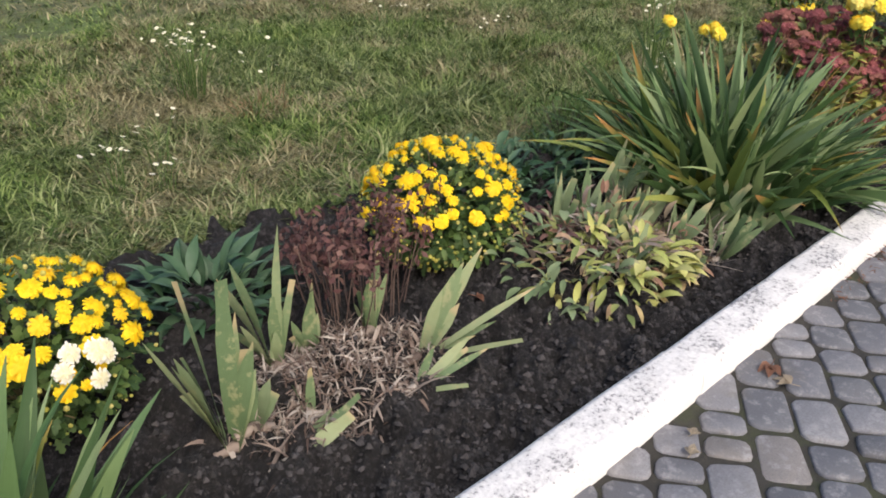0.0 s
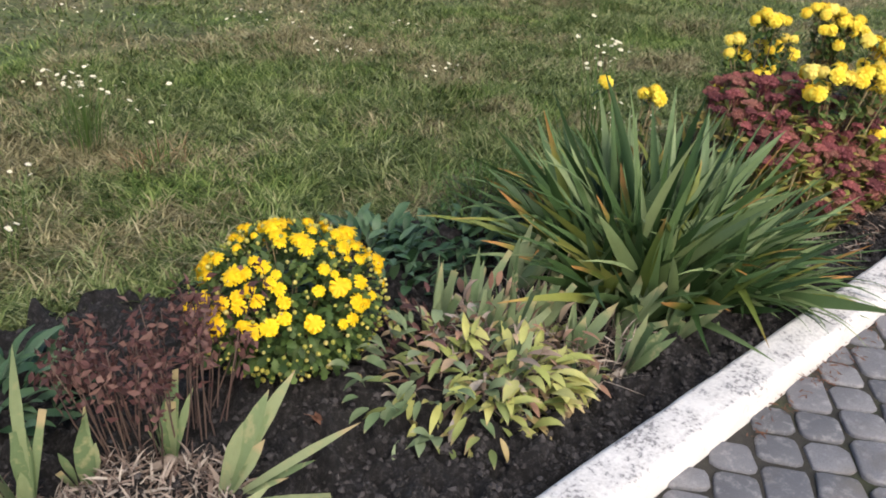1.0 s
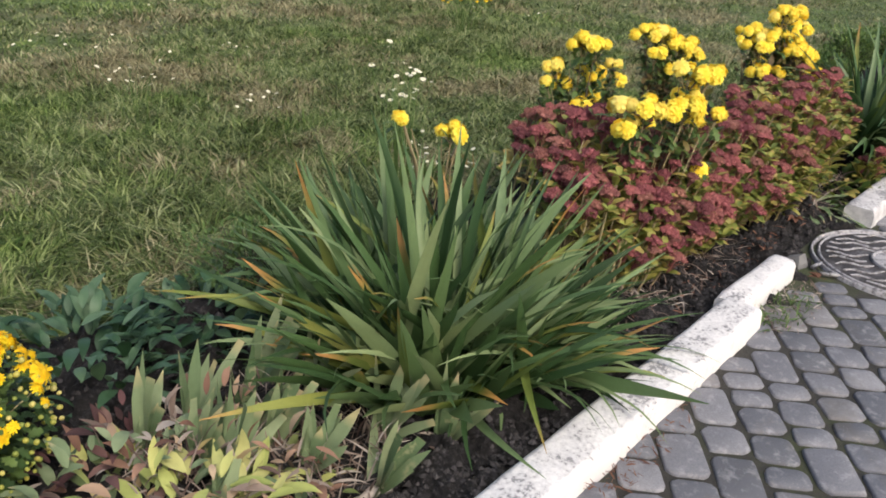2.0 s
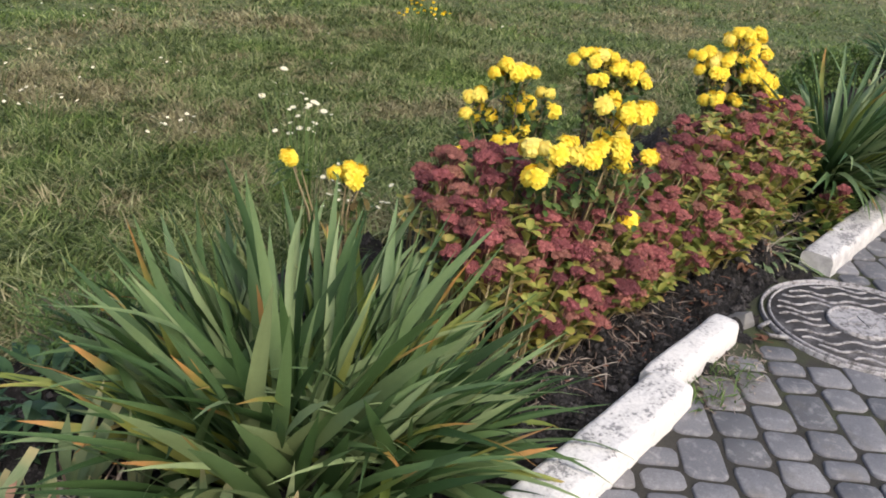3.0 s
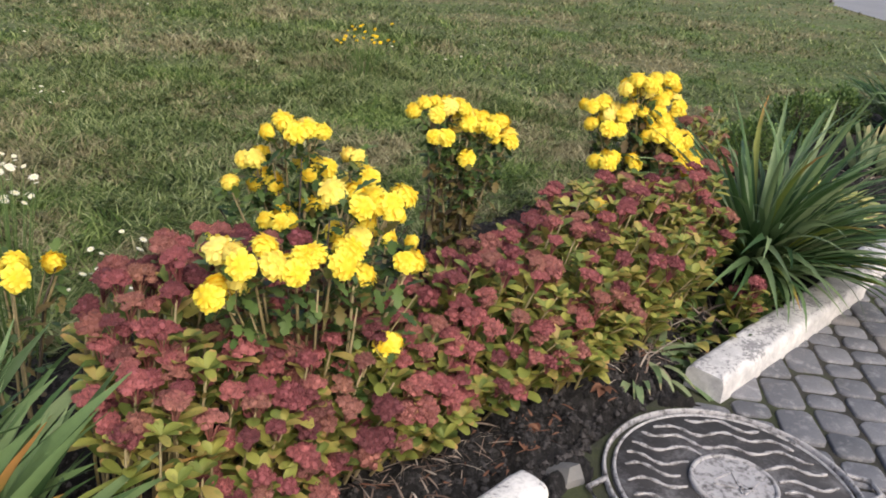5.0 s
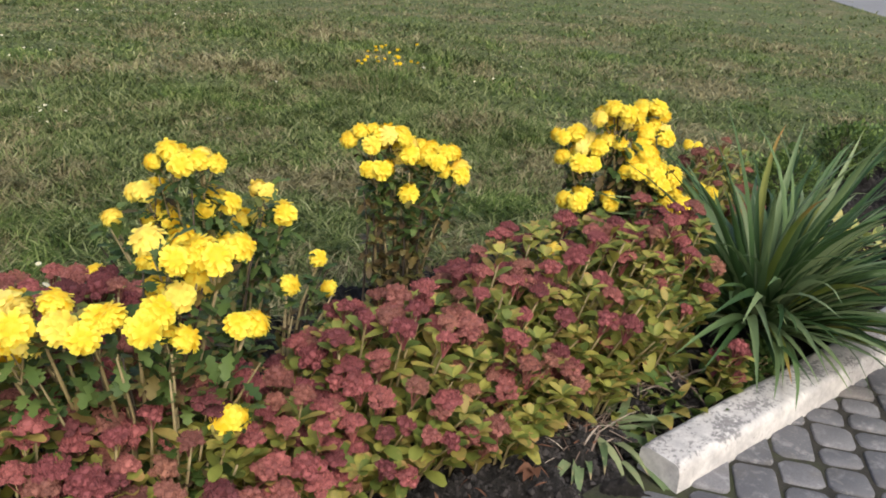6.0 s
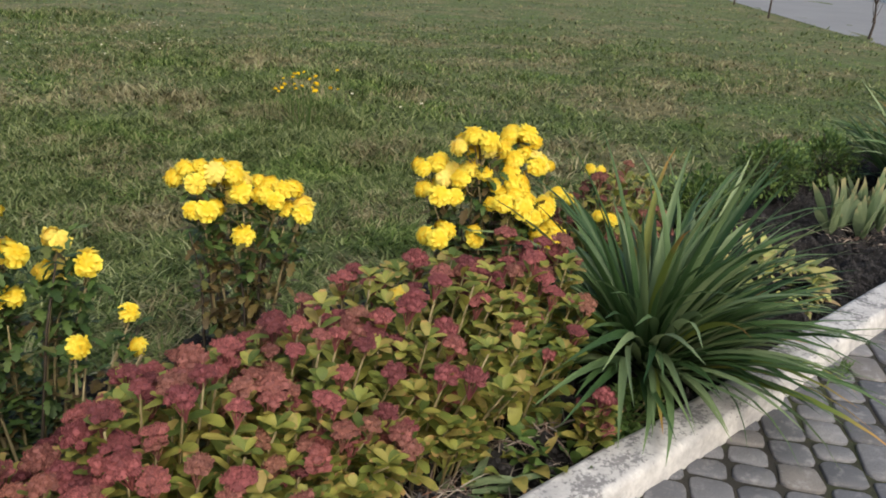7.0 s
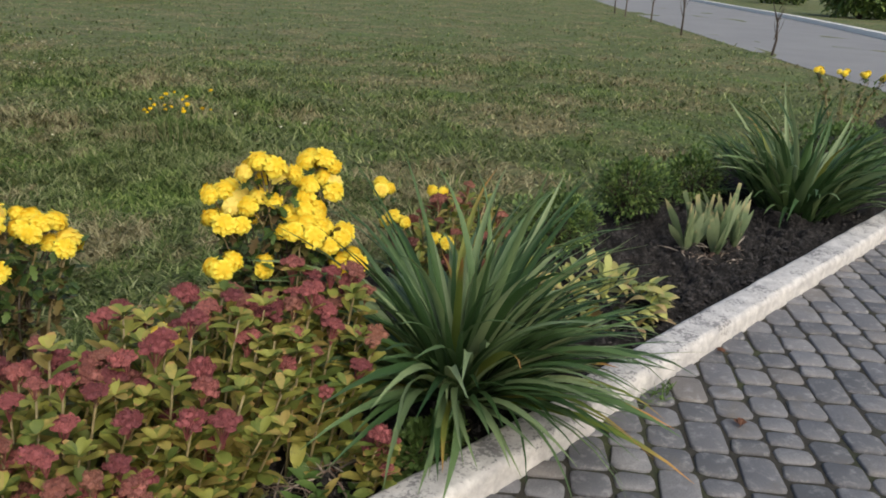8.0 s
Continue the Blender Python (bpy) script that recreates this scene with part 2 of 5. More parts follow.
def whitewash_material(name="flaking_whitewash", worn=0.0):
    n = Nodes(name, 0.85)
    white = n.mix(n.noise(7, 4), (0.76, 0.74, 0.745), (0.60, 0.585, 0.59))
    if worn:
        white = n.mix(n.ramp(n.noise(14, 5, 0.7), [(0.4, 0.25), (0.65, 1.0)]), white, (0.40, 0.39, 0.41))
    bare = n.mix(n.noise(60, 4), (0.10, 0.10, 0.12), (0.30, 0.29, 0.30))
    fl = n.math("ADD", n.math("MULTIPLY", n.noise(8.5, 6, 0.72), 0.54), n.math("MULTIPLY", n.noise(70, 4, 0.65), 0.40))
    fl = n.math("ADD", fl, n.math("MULTIPLY", n.noise(0.9, 2), 0.14))
    geo = n.t.nodes.get("Geometry")
    sep = n.node("ShaderNodeSeparateXYZ")
    n.link(geo.outputs["Normal"], sep.inputs[0])
    # Upward faces flake more; the extra grey also paints in the top's shade.
    fl = n.math("ADD", fl, n.math("MULTIPLY", sep.outputs[2], 0.105))
    fl = n.math("ADD", fl, worn)
    white = n.mix(n.ramp(fl, [(0.585, 0.0), (0.68, 0.65)]), white, (0.44, 0.43, 0.45))
    c = n.mix(n.ramp(fl, [(0.682, 0.0), (0.716, 0.9)]), white, bare)
    n.colour(c)
    n.bump(n.math("ADD", n.noise(75, 5, 0.7), n.noise(12, 3)), 0.45, 0.006)
    return n.m


def paver_material():
    n = Nodes("concrete_paver", 0.75)
    r = n.random()
    c = n.ramp(r, [(0, (0.105, 0.107, 0.124)), (0.5, (0.162, 0.163, 0.186)), (0.85, (0.225, 0.223, 0.245)), (1, (0.20, 0.182, 0.178))])
    c = n.mix(n.ramp(n.noise(5, 4), [(0.35, 0.0), (0.7, 0.5)]), c, n.mix(1.0, c, (0.55, 0.56, 0.6), "MULTIPLY"))
    c = n.mix(n.ramp(n.noise(180, 3, 0.7), [(0.42, 0.0), (0.7, 0.55)]), c, (0.09, 0.09, 0.10))
    c = n.mix(n.ramp(n.noise(22, 5, 0.72), [(0.52, 0.0), (0.66, 0.6)]), c, (0.30, 0.295, 0.31))
    c = n.mix(n.ramp(n.noise(3.2, 4, 0.65), [(0.56, 0.0), (0.70, 0.55)]), c, (0.115, 0.10, 0.085))
    c = n.mix(n.ramp(n.noise(220, 2), [(0.66, 0.0), (0.75, 0.4)]), c, (0.45, 0.45, 0.46))
    n.colour(c)
    n.bump(n.noise(160, 4, 0.7), 0.35, 0.004)
    return n.m


def joint_material():
    n = Nodes("mossy_joint_sand", 0.95)
    c = n.mix(n.noise(40, 4), (0.022, 0.021, 0.020), (0.055, 0.050, 0.042))
    moss = n.ramp(n.math("ADD", n.math("MULTIPLY", n.noise(1.8, 3), 0.8), n.math("MULTIPLY", n.noise(30, 3), 0.25)), [(0.53, 0.0), (0.68, 0.8)])
    c = n.mix(moss, c, n.mix(n.noise(90, 3), (0.028, 0.040, 0.012), (0.070, 0.085, 0.030)))
    n.colour(c)
    n.bump(n.noise(120, 5, 0.7), 0.8, 0.01)
    return n.m


def simple_material(name, a, b, scale, rough, bump_scale=0, bump=0.4):
    n = Nodes(name, rough)
    c = n.mix(n.ramp(n.noise(scale, 5), [(0.3, 0.0), (0.7, 1.0)]), a, b)
    c = n.mix(n.math("MULTIPLY", n.noise(scale * 9, 4), 0.35), c, n.mix(1.0, c, (0.5, 0.5, 0.5), "MULTIPLY"))
    n.colour(c)
    if bump_scale:
        n.bump(n.noise(bump_scale, 4), bump, 0.01)
    return n.m


def petal_material(name, inner, outer, old):
    n = Nodes(name, 0.55)
    n.bsdf.inputs["Specular IOR Level"].default_value = 0.2
    uv = n.node("ShaderNodeUVMap").outputs[0]
    sep = n.node("ShaderNodeSeparateXYZ")
    n.link(uv, sep.inputs[0])
    # Deeper petal bases: the flower's own centre colour plus painted shade between petals.
    c = n.mix(sep.outputs[1], inner, outer)
    o = n.node("ShaderNodeObjectInfo").outputs["Random"]
    c = n.mix(n.ramp(o, [(0.80, 0.0), (1.0, 0.6)]), c, old)
    c = n.mix(n.math("MULTIPLY", n.noise(120, 2), 0.25), c, n.mix(1.0, c, (0.75, 0.7, 0.5), "MULTIPLY"))
    n.colour(c)
    n.glow_through(c, 0.25)
    return n.m


M_LAWN, M_BLADE, M_SOIL = lawn_material(), blade_material(), soil_material()
# Crumb tones run from dark earth to a painted highlight.
M_CRUMB = stem_material("earth_crumb_painted_light", (0.006, 0.0055, 0.006), (0.085, 0.076, 0.080), 0.95)
M_WASH_WORN = whitewash_material("worn_whitewash", 0.022)
M_WASH, M_PAVER, M_JOINT = whitewash_material(), paver_material(), joint_material()
M_DAYLILY = leaf_material("daylily_leaf", [(0.030, 0.072, 0.026), (0.076, 0.150, 0.056), (0.155, 0.245, 0.110), (0.330, 0.415, 0.230)], (0.34, 0.24, 0.09), 1.02, rough=0.42)
M_SWORD = leaf_material("grey_green_sword_leaf", [(0.030, 0.068, 0.024), (0.076, 0.145, 0.052), (0.150, 0.238, 0.100), (0.320, 0.400, 0.200)], (0.40, 0.26, 0.09), 1.0, rough=0.45)
M_DAYLILY_OLD = leaf_material("yellowing_daylily_leaf", [(0.176, 0.242, 0.055), (0.330, 0.341, 0.088)], (0.44, 0.22, 0.07), 0.72)
M_IRIS = leaf_material("iris_leaf", [(0.115, 0.185, 0.090), (0.220, 0.300, 0.160), (0.350, 0.400, 0.230)], (0.42, 0.34, 0.20), 0.92, spots=(0.30, 0.31, 0.17))
M_IRIS_GREY = leaf_material("grey_green_iris_leaf", [(0.169, 0.247, 0.130), (0.286, 0.351, 0.208)], (0.40, 0.36, 0.20), 0.85)
M_STRAW = leaf_material("dry_straw_leaf", [(0.130, 0.085, 0.075), (0.340, 0.255, 0.225), (0.620, 0.540, 0.500)], None, rough=0.8)
M_MUM_LEAF = leaf_material("chrysanthemum_leaf", [(0.038, 0.076, 0.024), (0.078, 0.138, 0.038), (0.145, 0.215, 0.060)], None)
M_MUM_DRY = leaf_material("withered_chrysanthemum_leaf", [(0.075, 0.048, 0.030), (0.180, 0.128, 0.045), (0.150, 0.180, 0.053)], None)
M_SEDUM_LEAF = leaf_material("stonecrop_leaf", [(0.105, 0.155, 0.040), (0.235, 0.280, 0.068), (0.430, 0.425, 0.105), (0.400, 0.300, 0.105)], (0.40, 0.25, 0.10), 0.95, spots=(0.21, 0.21, 0.060))
M_SEDUM_STEM = stem_material("stonecrop_stem", (0.24, 0.19, 0.085), (0.46, 0.38, 0.22))
M_SEDUM_HEAD = head_material("faded_stonecrop_flower", [(0.115, 0.030, 0.038), (0.21, 0.056, 0.066), (0.30, 0.090, 0.094), (0.25, 0.105, 0.085)])
M_SEDUM_BROWN = head_material("brown_stonecrop_flower", [(0.13, 0.046, 0.042), (0.23, 0.085, 0.070), (0.28, 0.125, 0.090)])
M_DRY_SEDUM = stem_material("dried_red_stalk", (0.075, 0.042, 0.040), (0.19, 0.13, 0.11), 0.85)
M_DRY_HEAD = leaf_material("dried_red_leaf", [(0.060, 0.030, 0.032), (0.14, 0.062, 0.066), (0.25, 0.145, 0.13)], None, rough=0.8)
M_HOSTA = leaf_material("fading_peony_leaf", [(0.190, 0.245, 0.093), (0.370, 0.419, 0.150), (0.605, 0.605, 0.200), (0.470, 0.300, 0.190)], (0.42, 0.34, 0.18), 0.8)
M_PEONY_PALE = leaf_material("pale_peony_leaf", [(0.30, 0.36, 0.11), (0.52, 0.55, 0.18), (0.66, 0.63, 0.26)], (0.50, 0.38, 0.20), 0.9)
M_PINK_DRY = leaf_material("pinkish_dry_leaf", [(0.20, 0.10, 0.075), (0.40, 0.23, 0.17), (0.56, 0.42, 0.30)], None, rough=0.8)
M_PRIM = leaf_material("blue_green_leaf", [(0.026, 0.066, 0.030), (0.062, 0.130, 0.066), (0.135, 0.220, 0.130)], None, rough=0.42)
M_BOX = leaf_material("boxwood_leaf", [(0.055, 0.108, 0.034), (0.122, 0.202, 0.060), (0.286, 0.387, 0.118)], None)
M_LIGHTBUSH = leaf_material("light_green_leaf", [(0.078, 0.147, 0.038), (0.147, 0.233, 0.069)], None)
M_YELLOW = petal_material("yellow_petal", (0.88, 0.52, 0.011), (0.92, 0.72, 0.03), (0.86, 0.52, 0.03))
M_LEMON = petal_material("lemon_petal", (0.88, 0.55, 0.018), (0.92, 0.81, 0.12), (0.92, 0.82, 0.32))
M_WHITE_PETAL = petal_material("white_petal", (0.82, 0.74, 0.45), (0.88, 0.86, 0.82), (0.8, 0.75, 0.68))
M_BARK = stem_material("twig_bark", (0.055, 0.040, 0.030), (0.11, 0.085, 0.065), 0.85)
M_ROAD = simple_material("asphalt_road", (0.205, 0.205, 0.225), (0.245, 0.245, 0.265), 0.6, 0.85, 60, 0.2)
M_CONCRETE = simple_material("grey_concrete", (0.13, 0.13, 0.14), (0.21, 0.205, 0.205), 8, 0.85, 40)
M_DEAD = leaf_material("dead_leaf", [(0.14, 0.055, 0.035), (0.26, 0.13, 0.09)], None, rough=0.8)
M_DEAD_PALE = leaf_material("pale_dead_leaf", [(0.32, 0.26, 0.20), (0.42, 0.34, 0.27)], None, rough=0.8)


# ---- ground, bed, paving, road ----
def bed_back(x):
    """The y of the bed's back edge, where the lawn begins."""
    x = np.asarray(x, float)
    return np.interp(x, [-2, 1.4, 1.85, 3.0, 4.0, 6.6, 8.8], [2.66, 2.62, 2.56, 2.42, 2.36, 2.36, 2.26]) + 0.03 * np.sin(x * 2.1) + 0.015 * np.sin(x * 9.3)


def lawn_z(x, y):
    return 0.03 * (vnoise(x, y, 1.7) - 0.5) + 0.02 * (vnoise(x, y, 0.5, 3) - 0.5)


def ground_z(x, y):
    z = lawn_z(x, y)
    low = (y < bed_back(x) - 0.02) & (y > -7) & (x < 15.4) & (x > -12)
    return np.where(low, -0.12, z)


gx = np.concatenate([[-400, -150, -60, -30], np.arange(-15, -2, 1.0), np.arange(-2, 16, 0.1), np.arange(16, 45, 1.0), [60, 100, 200, 500]])
gy = np.concatenate([[-400, -100, -30, -12, -7.2, -6.8, -3, 0], np.arange(1.5, 6, 0.06), np.arange(6, 40, 0.8), [50, 80, 160, 500]])
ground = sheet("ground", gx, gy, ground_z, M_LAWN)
tagged(ground, "uneven lawn ground of olive green turf", "lawn", kind="structure")

sx = np.concatenate([np.arange(-1.2, 10.0, 0.0125), np.arange(10.0, 15.5, 0.05)])
sy = np.concatenate([np.arange(0.835, 2.0, 0.0125), np.arange(2.0, 2.9, 0.02)])


def soil_z(x, y):
    z = 0.012 + 0.05 * (vnoise(x, y, 0.28, 1) - 0.5) + 0.08 * (vnoise(x, y, 0.085, 2) - 0.5) + 0.06 * (vnoise(x, y, 0.045, 4) - 0.5) + 0.045 * (vnoise(x, y, 0.024, 6) - 0.5)
    z = np.where(np.hypot(x - 5.29, y - 0.585) < 0.40, -0.05, z)
    return np.where(y > bed_back(x) + 0.02, -0.08, z) - 0.03 * np.clip((1.05 - y) / 0.12, 0, 1)


bed = sheet("flower_bed", sx, sy, soil_z, M_SOIL)
tagged(bed, "freshly dug black soil of the flower bed", "soil", kind="structure")


def clods(n, seed):
    """Small crumbs of earth lying on the bed."""
    rs = np.random.RandomState(seed)
    x, y = rs.uniform(-0.6, 10.5, n), 0.96 + 1.6 * rs.rand(n) ** 1.8
    keep = y < bed_back(x) - 0.02
    x, y = x[keep], y[keep]
    n = len(x)
    s = 0.0025 + 0.010 * rs.rand(n) ** 3.5
    base = np.array([(1, 0, 0), (0.3, 0.95, 0), (-0.8, 0.6, 0), (-0.8, -0.6, 0), (0.3, -0.95, 0), (0.1, 0, 0.9), (-0.1, 0.1, -0.5)])
    pts = base[None] * s[:, None, None] * (1 + 1.1 * (rs.rand(n, 7, 3) - 0.5)) + np.stack([x, y, soil_z(x, y) + s * 0.25], 1)[:, None]
    f = np.array([(0, 1, 5), (1, 2, 5), (2, 3, 5), (3, 4, 5), (4, 0, 5)])
    faces = (np.arange(n) * 7)[:, None, None] + f[None]
    me = bpy.data.meshes.new("soil_crumbs")
    me.from_pydata(pts.reshape(-1, 3).tolist(), [], faces.reshape(-1, 3).tolist())
    me.materials.append(M_CRUMB)
    return tagged(new("soil_crumbs", me), "dark crumbs of dug earth on the bed", "soil", kind="stuff")


clods(85000, 5)


def soil_at(x, y):
    return float(soil_z(np.array([x]), np.array([y]))[0])


pavement = sheet("pavement", np.arange(-12, 16, 1.0), np.array([-7, -4, -2, -1, 0, 0.5, 0.97]), lambda x, y: np.full_like(x, -0.010), M_JOINT)
tagged(pavement, "grey concrete block pavement with mossy joints", "pavement", kind="structure")


def ribbon(name, pts_a, pts_b, z, material, thick=0.0):
    """A flat strip between two lines; with thick, a solid one."""
    b = Build()
    n = len(pts_a)
    vs = [(x, y, z) for x, y in pts_a] + [(x, y, z) for x, y in pts_b]
    fs = [(i, i + 1, n + i + 1, n + i) for i in range(n - 1)]
    if thick:
        vs += [(x, y, z - thick) for x, y in pts_a] + [(x, y, z - thick) for x, y in pts_b]
        fs += [(i, 2 * n + i, 2 * n + i + 1, i + 1) for i in range(n - 1)] + [(n + i, n + i + 1, 3 * n + i + 1, 3 * n + i) for i in range(n - 1)]
        fs += [(0, n, 3 * n, 2 * n), (n - 1, 3 * n - 1, 4 * n - 1, 2 * n - 1)]
    b.add(vs, fs)
    return new(name, b.mesh(name, material, False))


road_near = [(14.0, -0.6), (20.36, 4.97), (23.7, 7.9), (31.0, 14.1), (44.8, 25.5), (95, 67)]
road_far = [(22.0, 0.0), (32.4, 7.2), (36.0, 9.6), (41.9, 13.7), (50.4, 20.5), (110, 66)]
road = ribbon("road", road_near, road_far, 0.012, M_ROAD)
tagged(road, "smooth grey asphalt road beside the lawn", "road", kind="structure")
kerb_line = [(x + 0.22, y - 0.28) for x, y in road_far]
road_kerb = ribbon("road_kerb", road_far, kerb_line, 0.17, M_WASH, 0.2)
tagged(road_kerb, "whitewashed concrete kerb along the far side of the road", "kerb", kind="structure")


# ---- whitewashed kerb of the bed ----
def kerb_stone(length, width, height, seed, cham=0.02, close=(False, False), mat=None):
    r = random.Random(seed)
    c = cham
    prof = [(0, -0.10), (0.001, 0.01), (0.003, height - c * 1.3), (0.004, height - c), (0.010, height - c * 0.4), (c, height - 0.001), (c * 1.3, height), (width / 2, height + 0.001), (width - 0.026, height), (width - 0.018, height - 0.001), (width - 0.006, height - 0.008), (width - 0.001, height - 0.02), (width, height - 0.03), (width, -0.10)]
    n, k = max(3, int(length / 0.05)), len(prof)
    b = Build()
    vs, fs = [], []
    for i in range(n + 1):
        s = i / n
        pull = 0.012 if (i == 0 and close[0]) or (i == n and close[1]) else 0.0
        for y, z in prof:
            w1 = noise.noise(Vector((s * length * 4, y * 9 + seed, z * 9))) * 0.004 + noise.noise(Vector((s * length * 17, y * 30 + seed, z * 30))) * 0.0022
            yy = y + (width / 2 - y) * pull * 2 + w1
            zz = z + (0 if z < 0 else noise.noise(Vector((s * length * 5, y * 12 + 3 + seed, 1))) * 0.004 - pull * 0.7)
            vs.append((s * length, yy, zz))
    for i in range(n):
        fs += [(i * k + j, (i + 1) * k + j, (i + 1) * k + j + 1, i * k + j + 1) for j in range(k - 1)]
    b.add(vs, [tuple(reversed(q)) for q in fs])
    b.add(vs[:k], [tuple(range(k))])
    b.add(vs[n * k:], [tuple(reversed(range(k)))])
    return b.mesh("kerb_stone", mat or M_WASH)


KERB_Y, KERB_W, KERB_H = 0.815, 0.150, 0.085
kerb = thing("bed_kerb", 0, 0, 0, "whitewashed flaking concrete kerb along the flower bed", "kerb", kind="structure")
# start, length, shift, turn, width, which ends stand open
KERB = [
    (-1.07, 2.002, 0.004, 0.0, 1, (1, 0)), (0.93, 1.002, 0.004, -0.1, 1, (0, 0)), (1.93, 1.002, 0.0, 0.0, 1, (0, 0)), (2.93, 0.90, 0.0, -0.1, 1, (0, 0)), (3.82, 0.47, -0.001, 0.2, 1, (0, 1)),
    (4.26, 0.545, 0.070, -0.6, 0.72, (1, 1)), (5.675, 1.29, -0.006, -1.6, 0.97, (1, 1)), (6.975, 1.0, -0.022, -0.27, 1.03, (1, 0)), (7.975, 1.0, -0.027, -0.27, 1.03, (0, 0)), (8.975, 1.0, -0.032, -0.27, 1.03, (0, 0)), (9.975, 1.0, -0.036, -0.27, 1.03, (0, 0)), (10.975, 5.0, -0.041, -0.27, 1.03, (0, 0)),
]
for i, (x, ln, dy, turn, wide, ends) in enumerate(KERB):
    me = kerb_stone(ln, KERB_W * wide, KERB_H, i + 1, close=ends, mat=M_WASH_WORN if x > 5 else M_WASH)
    piece("kerb_stone", me, kerb, pose(x, KERB_Y + dy, 0, 0, 0, turn))


# ---- manhole cover ----
MH = Vector((5.29, 0.585, 0.0))
MH_R = 0.37


def ring(b, r0, r1, z0, z1, n=72, bevel=0.004):
    prof = [(r0, z0), (r0, z1 - bevel), (r0 + bevel, z1), (r1 - bevel, z1), (r1, z1 - bevel), (r1, z0)]
    k = len(prof)
    vs = [(math.cos(2 * math.pi * i / n) * r, math.sin(2 * math.pi * i / n) * r, z) for i in range(n) for r, z in prof]
    fs = [(i * k + j, ((i + 1) % n) * k + j, ((i + 1) % n) * k + j + 1, i * k + j + 1) for i in range(n) for j in range(k - 1)]
    b.add(vs, fs)


def manhole_material(name, worn):
    n = Nodes(name, 0.7)
    c = n.mix(n.noise(30, 4), (0.024, 0.022, 0.024), (0.060, 0.055, 0.058)) if not worn else n.mix(n.noise(25, 4), (0.25, 0.24, 0.26), (0.44, 0.43, 0.45))
    if worn:
        c = n.mix(n.ramp(n.noise(42, 5, 0.7), [(0.47, 0.0), (0.62, 0.95)]), c, (0.085, 0.08, 0.085))
    else:
        c = n.mix(n.ramp(n.math("ADD", n.math("MULTIPLY", n.noise(7, 3), 0.7), n.math("MULTIPLY", n.noise(90, 3), 0.3)), [(0.50, 0.0), (0.70, 0.6)]), c, (0.27, 0.26, 0.28))
    n.colour(c)
    n.bump(n.noise(120, 4), 0.4, 0.004)
    return n.m


M_LID, M_LID_WORN = manhole_material("dark_lid_plastic", False), manhole_material("pale_worn_lid_paint", True)
manhole = thing("manhole_cover", MH.x, MH.y, 0, "round dark manhole cover with pale worn wavy ribs", "manhole cover")
b = Build()
ring(b, MH_R - 0.011, MH_R, -0.03, 0.011)
part("frame_ring", b, M_LID_WORN, manhole, "pale worn outer ring")
b = Build()
nn = 64
lid_r = MH_R - 0.024
b.add([(0, 0, 0.005)] + [(math.cos(2 * math.pi * i / nn) * lid_r * q, math.sin(2 * math.pi * i / nn) * lid_r * q, z) for q, z in ((0.5, 0.005), (0.97, 0.005), (1.0, -0.02)) for i in range(nn)],
      [(0, 1 + i, 1 + (i + 1) % nn) for i in range(nn)] + [(1 + a * nn + i, 1 + (a + 1) * nn + i, 1 + (a + 1) * nn + (i + 1) % nn, 1 + a * nn + (i + 1) % nn) for a in range(2) for i in range(nn)])
lid = part("lid", b, M_LID, manhole, "dark round lid")
b = Build()
ring(b, lid_r - 0.016, lid_r - 0.006, 0.0, 0.010)
part("lid_rim", b, M_LID_WORN, lid)
LOGO_R = 0.125
MH_ANG = radians(-57)
ca, sa = math.cos(MH_ANG), math.sin(MH_ANG)
for k in range(-5, 6):
    off = k * 0.058
    half = math.sqrt(max(0, (lid_r - 0.03) ** 2 - off * off))
    run = []
    for i in range(int(half * 2 / 0.012) + 1):
        q = -half + i * 0.012
        y = off + 0.014 * math.sin(q * 42 + k * 0.4) + 0.009 * math.sin(q * 17 + k * 1.7)
        ok = math.hypot(q, y) > LOGO_R + 0.012 and math.hypot(q, y) < lid_r - 0.03
        if ok:
            run.append((q * ca - y * sa, q * sa + y * ca, 0.0075))
        if (not ok or i == int(half * 2 / 0.012)) and len(run) > 2:
            b = Build()
            tube(b, run, [0.003] + [0.0052 + 0.0016 * math.sin(i * 1.7 + k * 2.3) for i in range(len(run) - 2)] + [0.003], 6)
            part("rib", b, M_LID_WORN, lid)
            run = []
        elif not ok:
            run = []
b = Build()
ring(b, LOGO_R - 0.014, LOGO_R, 0.0, 0.02)
part("medallion_ring", b, M_LID_WORN, lid)
b = Build()
b.add([(0, 0, 0.014)] + [(math.cos(2 * math.pi * i / 48) * (LOGO_R - 0.006), math.sin(2 * math.pi * i / 48) * (LOGO_R - 0.006), 0.014) for i in range(48)], [(0, 1 + i, 1 + (i + 1) % 48) for i in range(48)])
part("medallion", b, M_LID_WORN, lid, "pale worn medallion")


def bar(b, x0, y0, x1, y1, w, z, h):
    d = Vector((x1 - x0, y1 - y0, 0))
    s = Vector((-d.y, d.x, 0)).normalized() * w / 2
    p0, p1 = Vector((x0, y0, z)), Vector((x1, y1, z))
    q = [p0 - s, p1 - s, p1 + s, p0 + s]
    e = 0.8
    top = [p + Vector((0, 0, h)) + ((p0 + p1) / 2 - p) * (1 - e) * 0.2 for p in q]
    b.add(q + top, [(4, 5, 6, 7), (0, 1, 5, 4), (1, 2, 6, 5), (2, 3, 7, 6), (3, 0, 4, 7)])


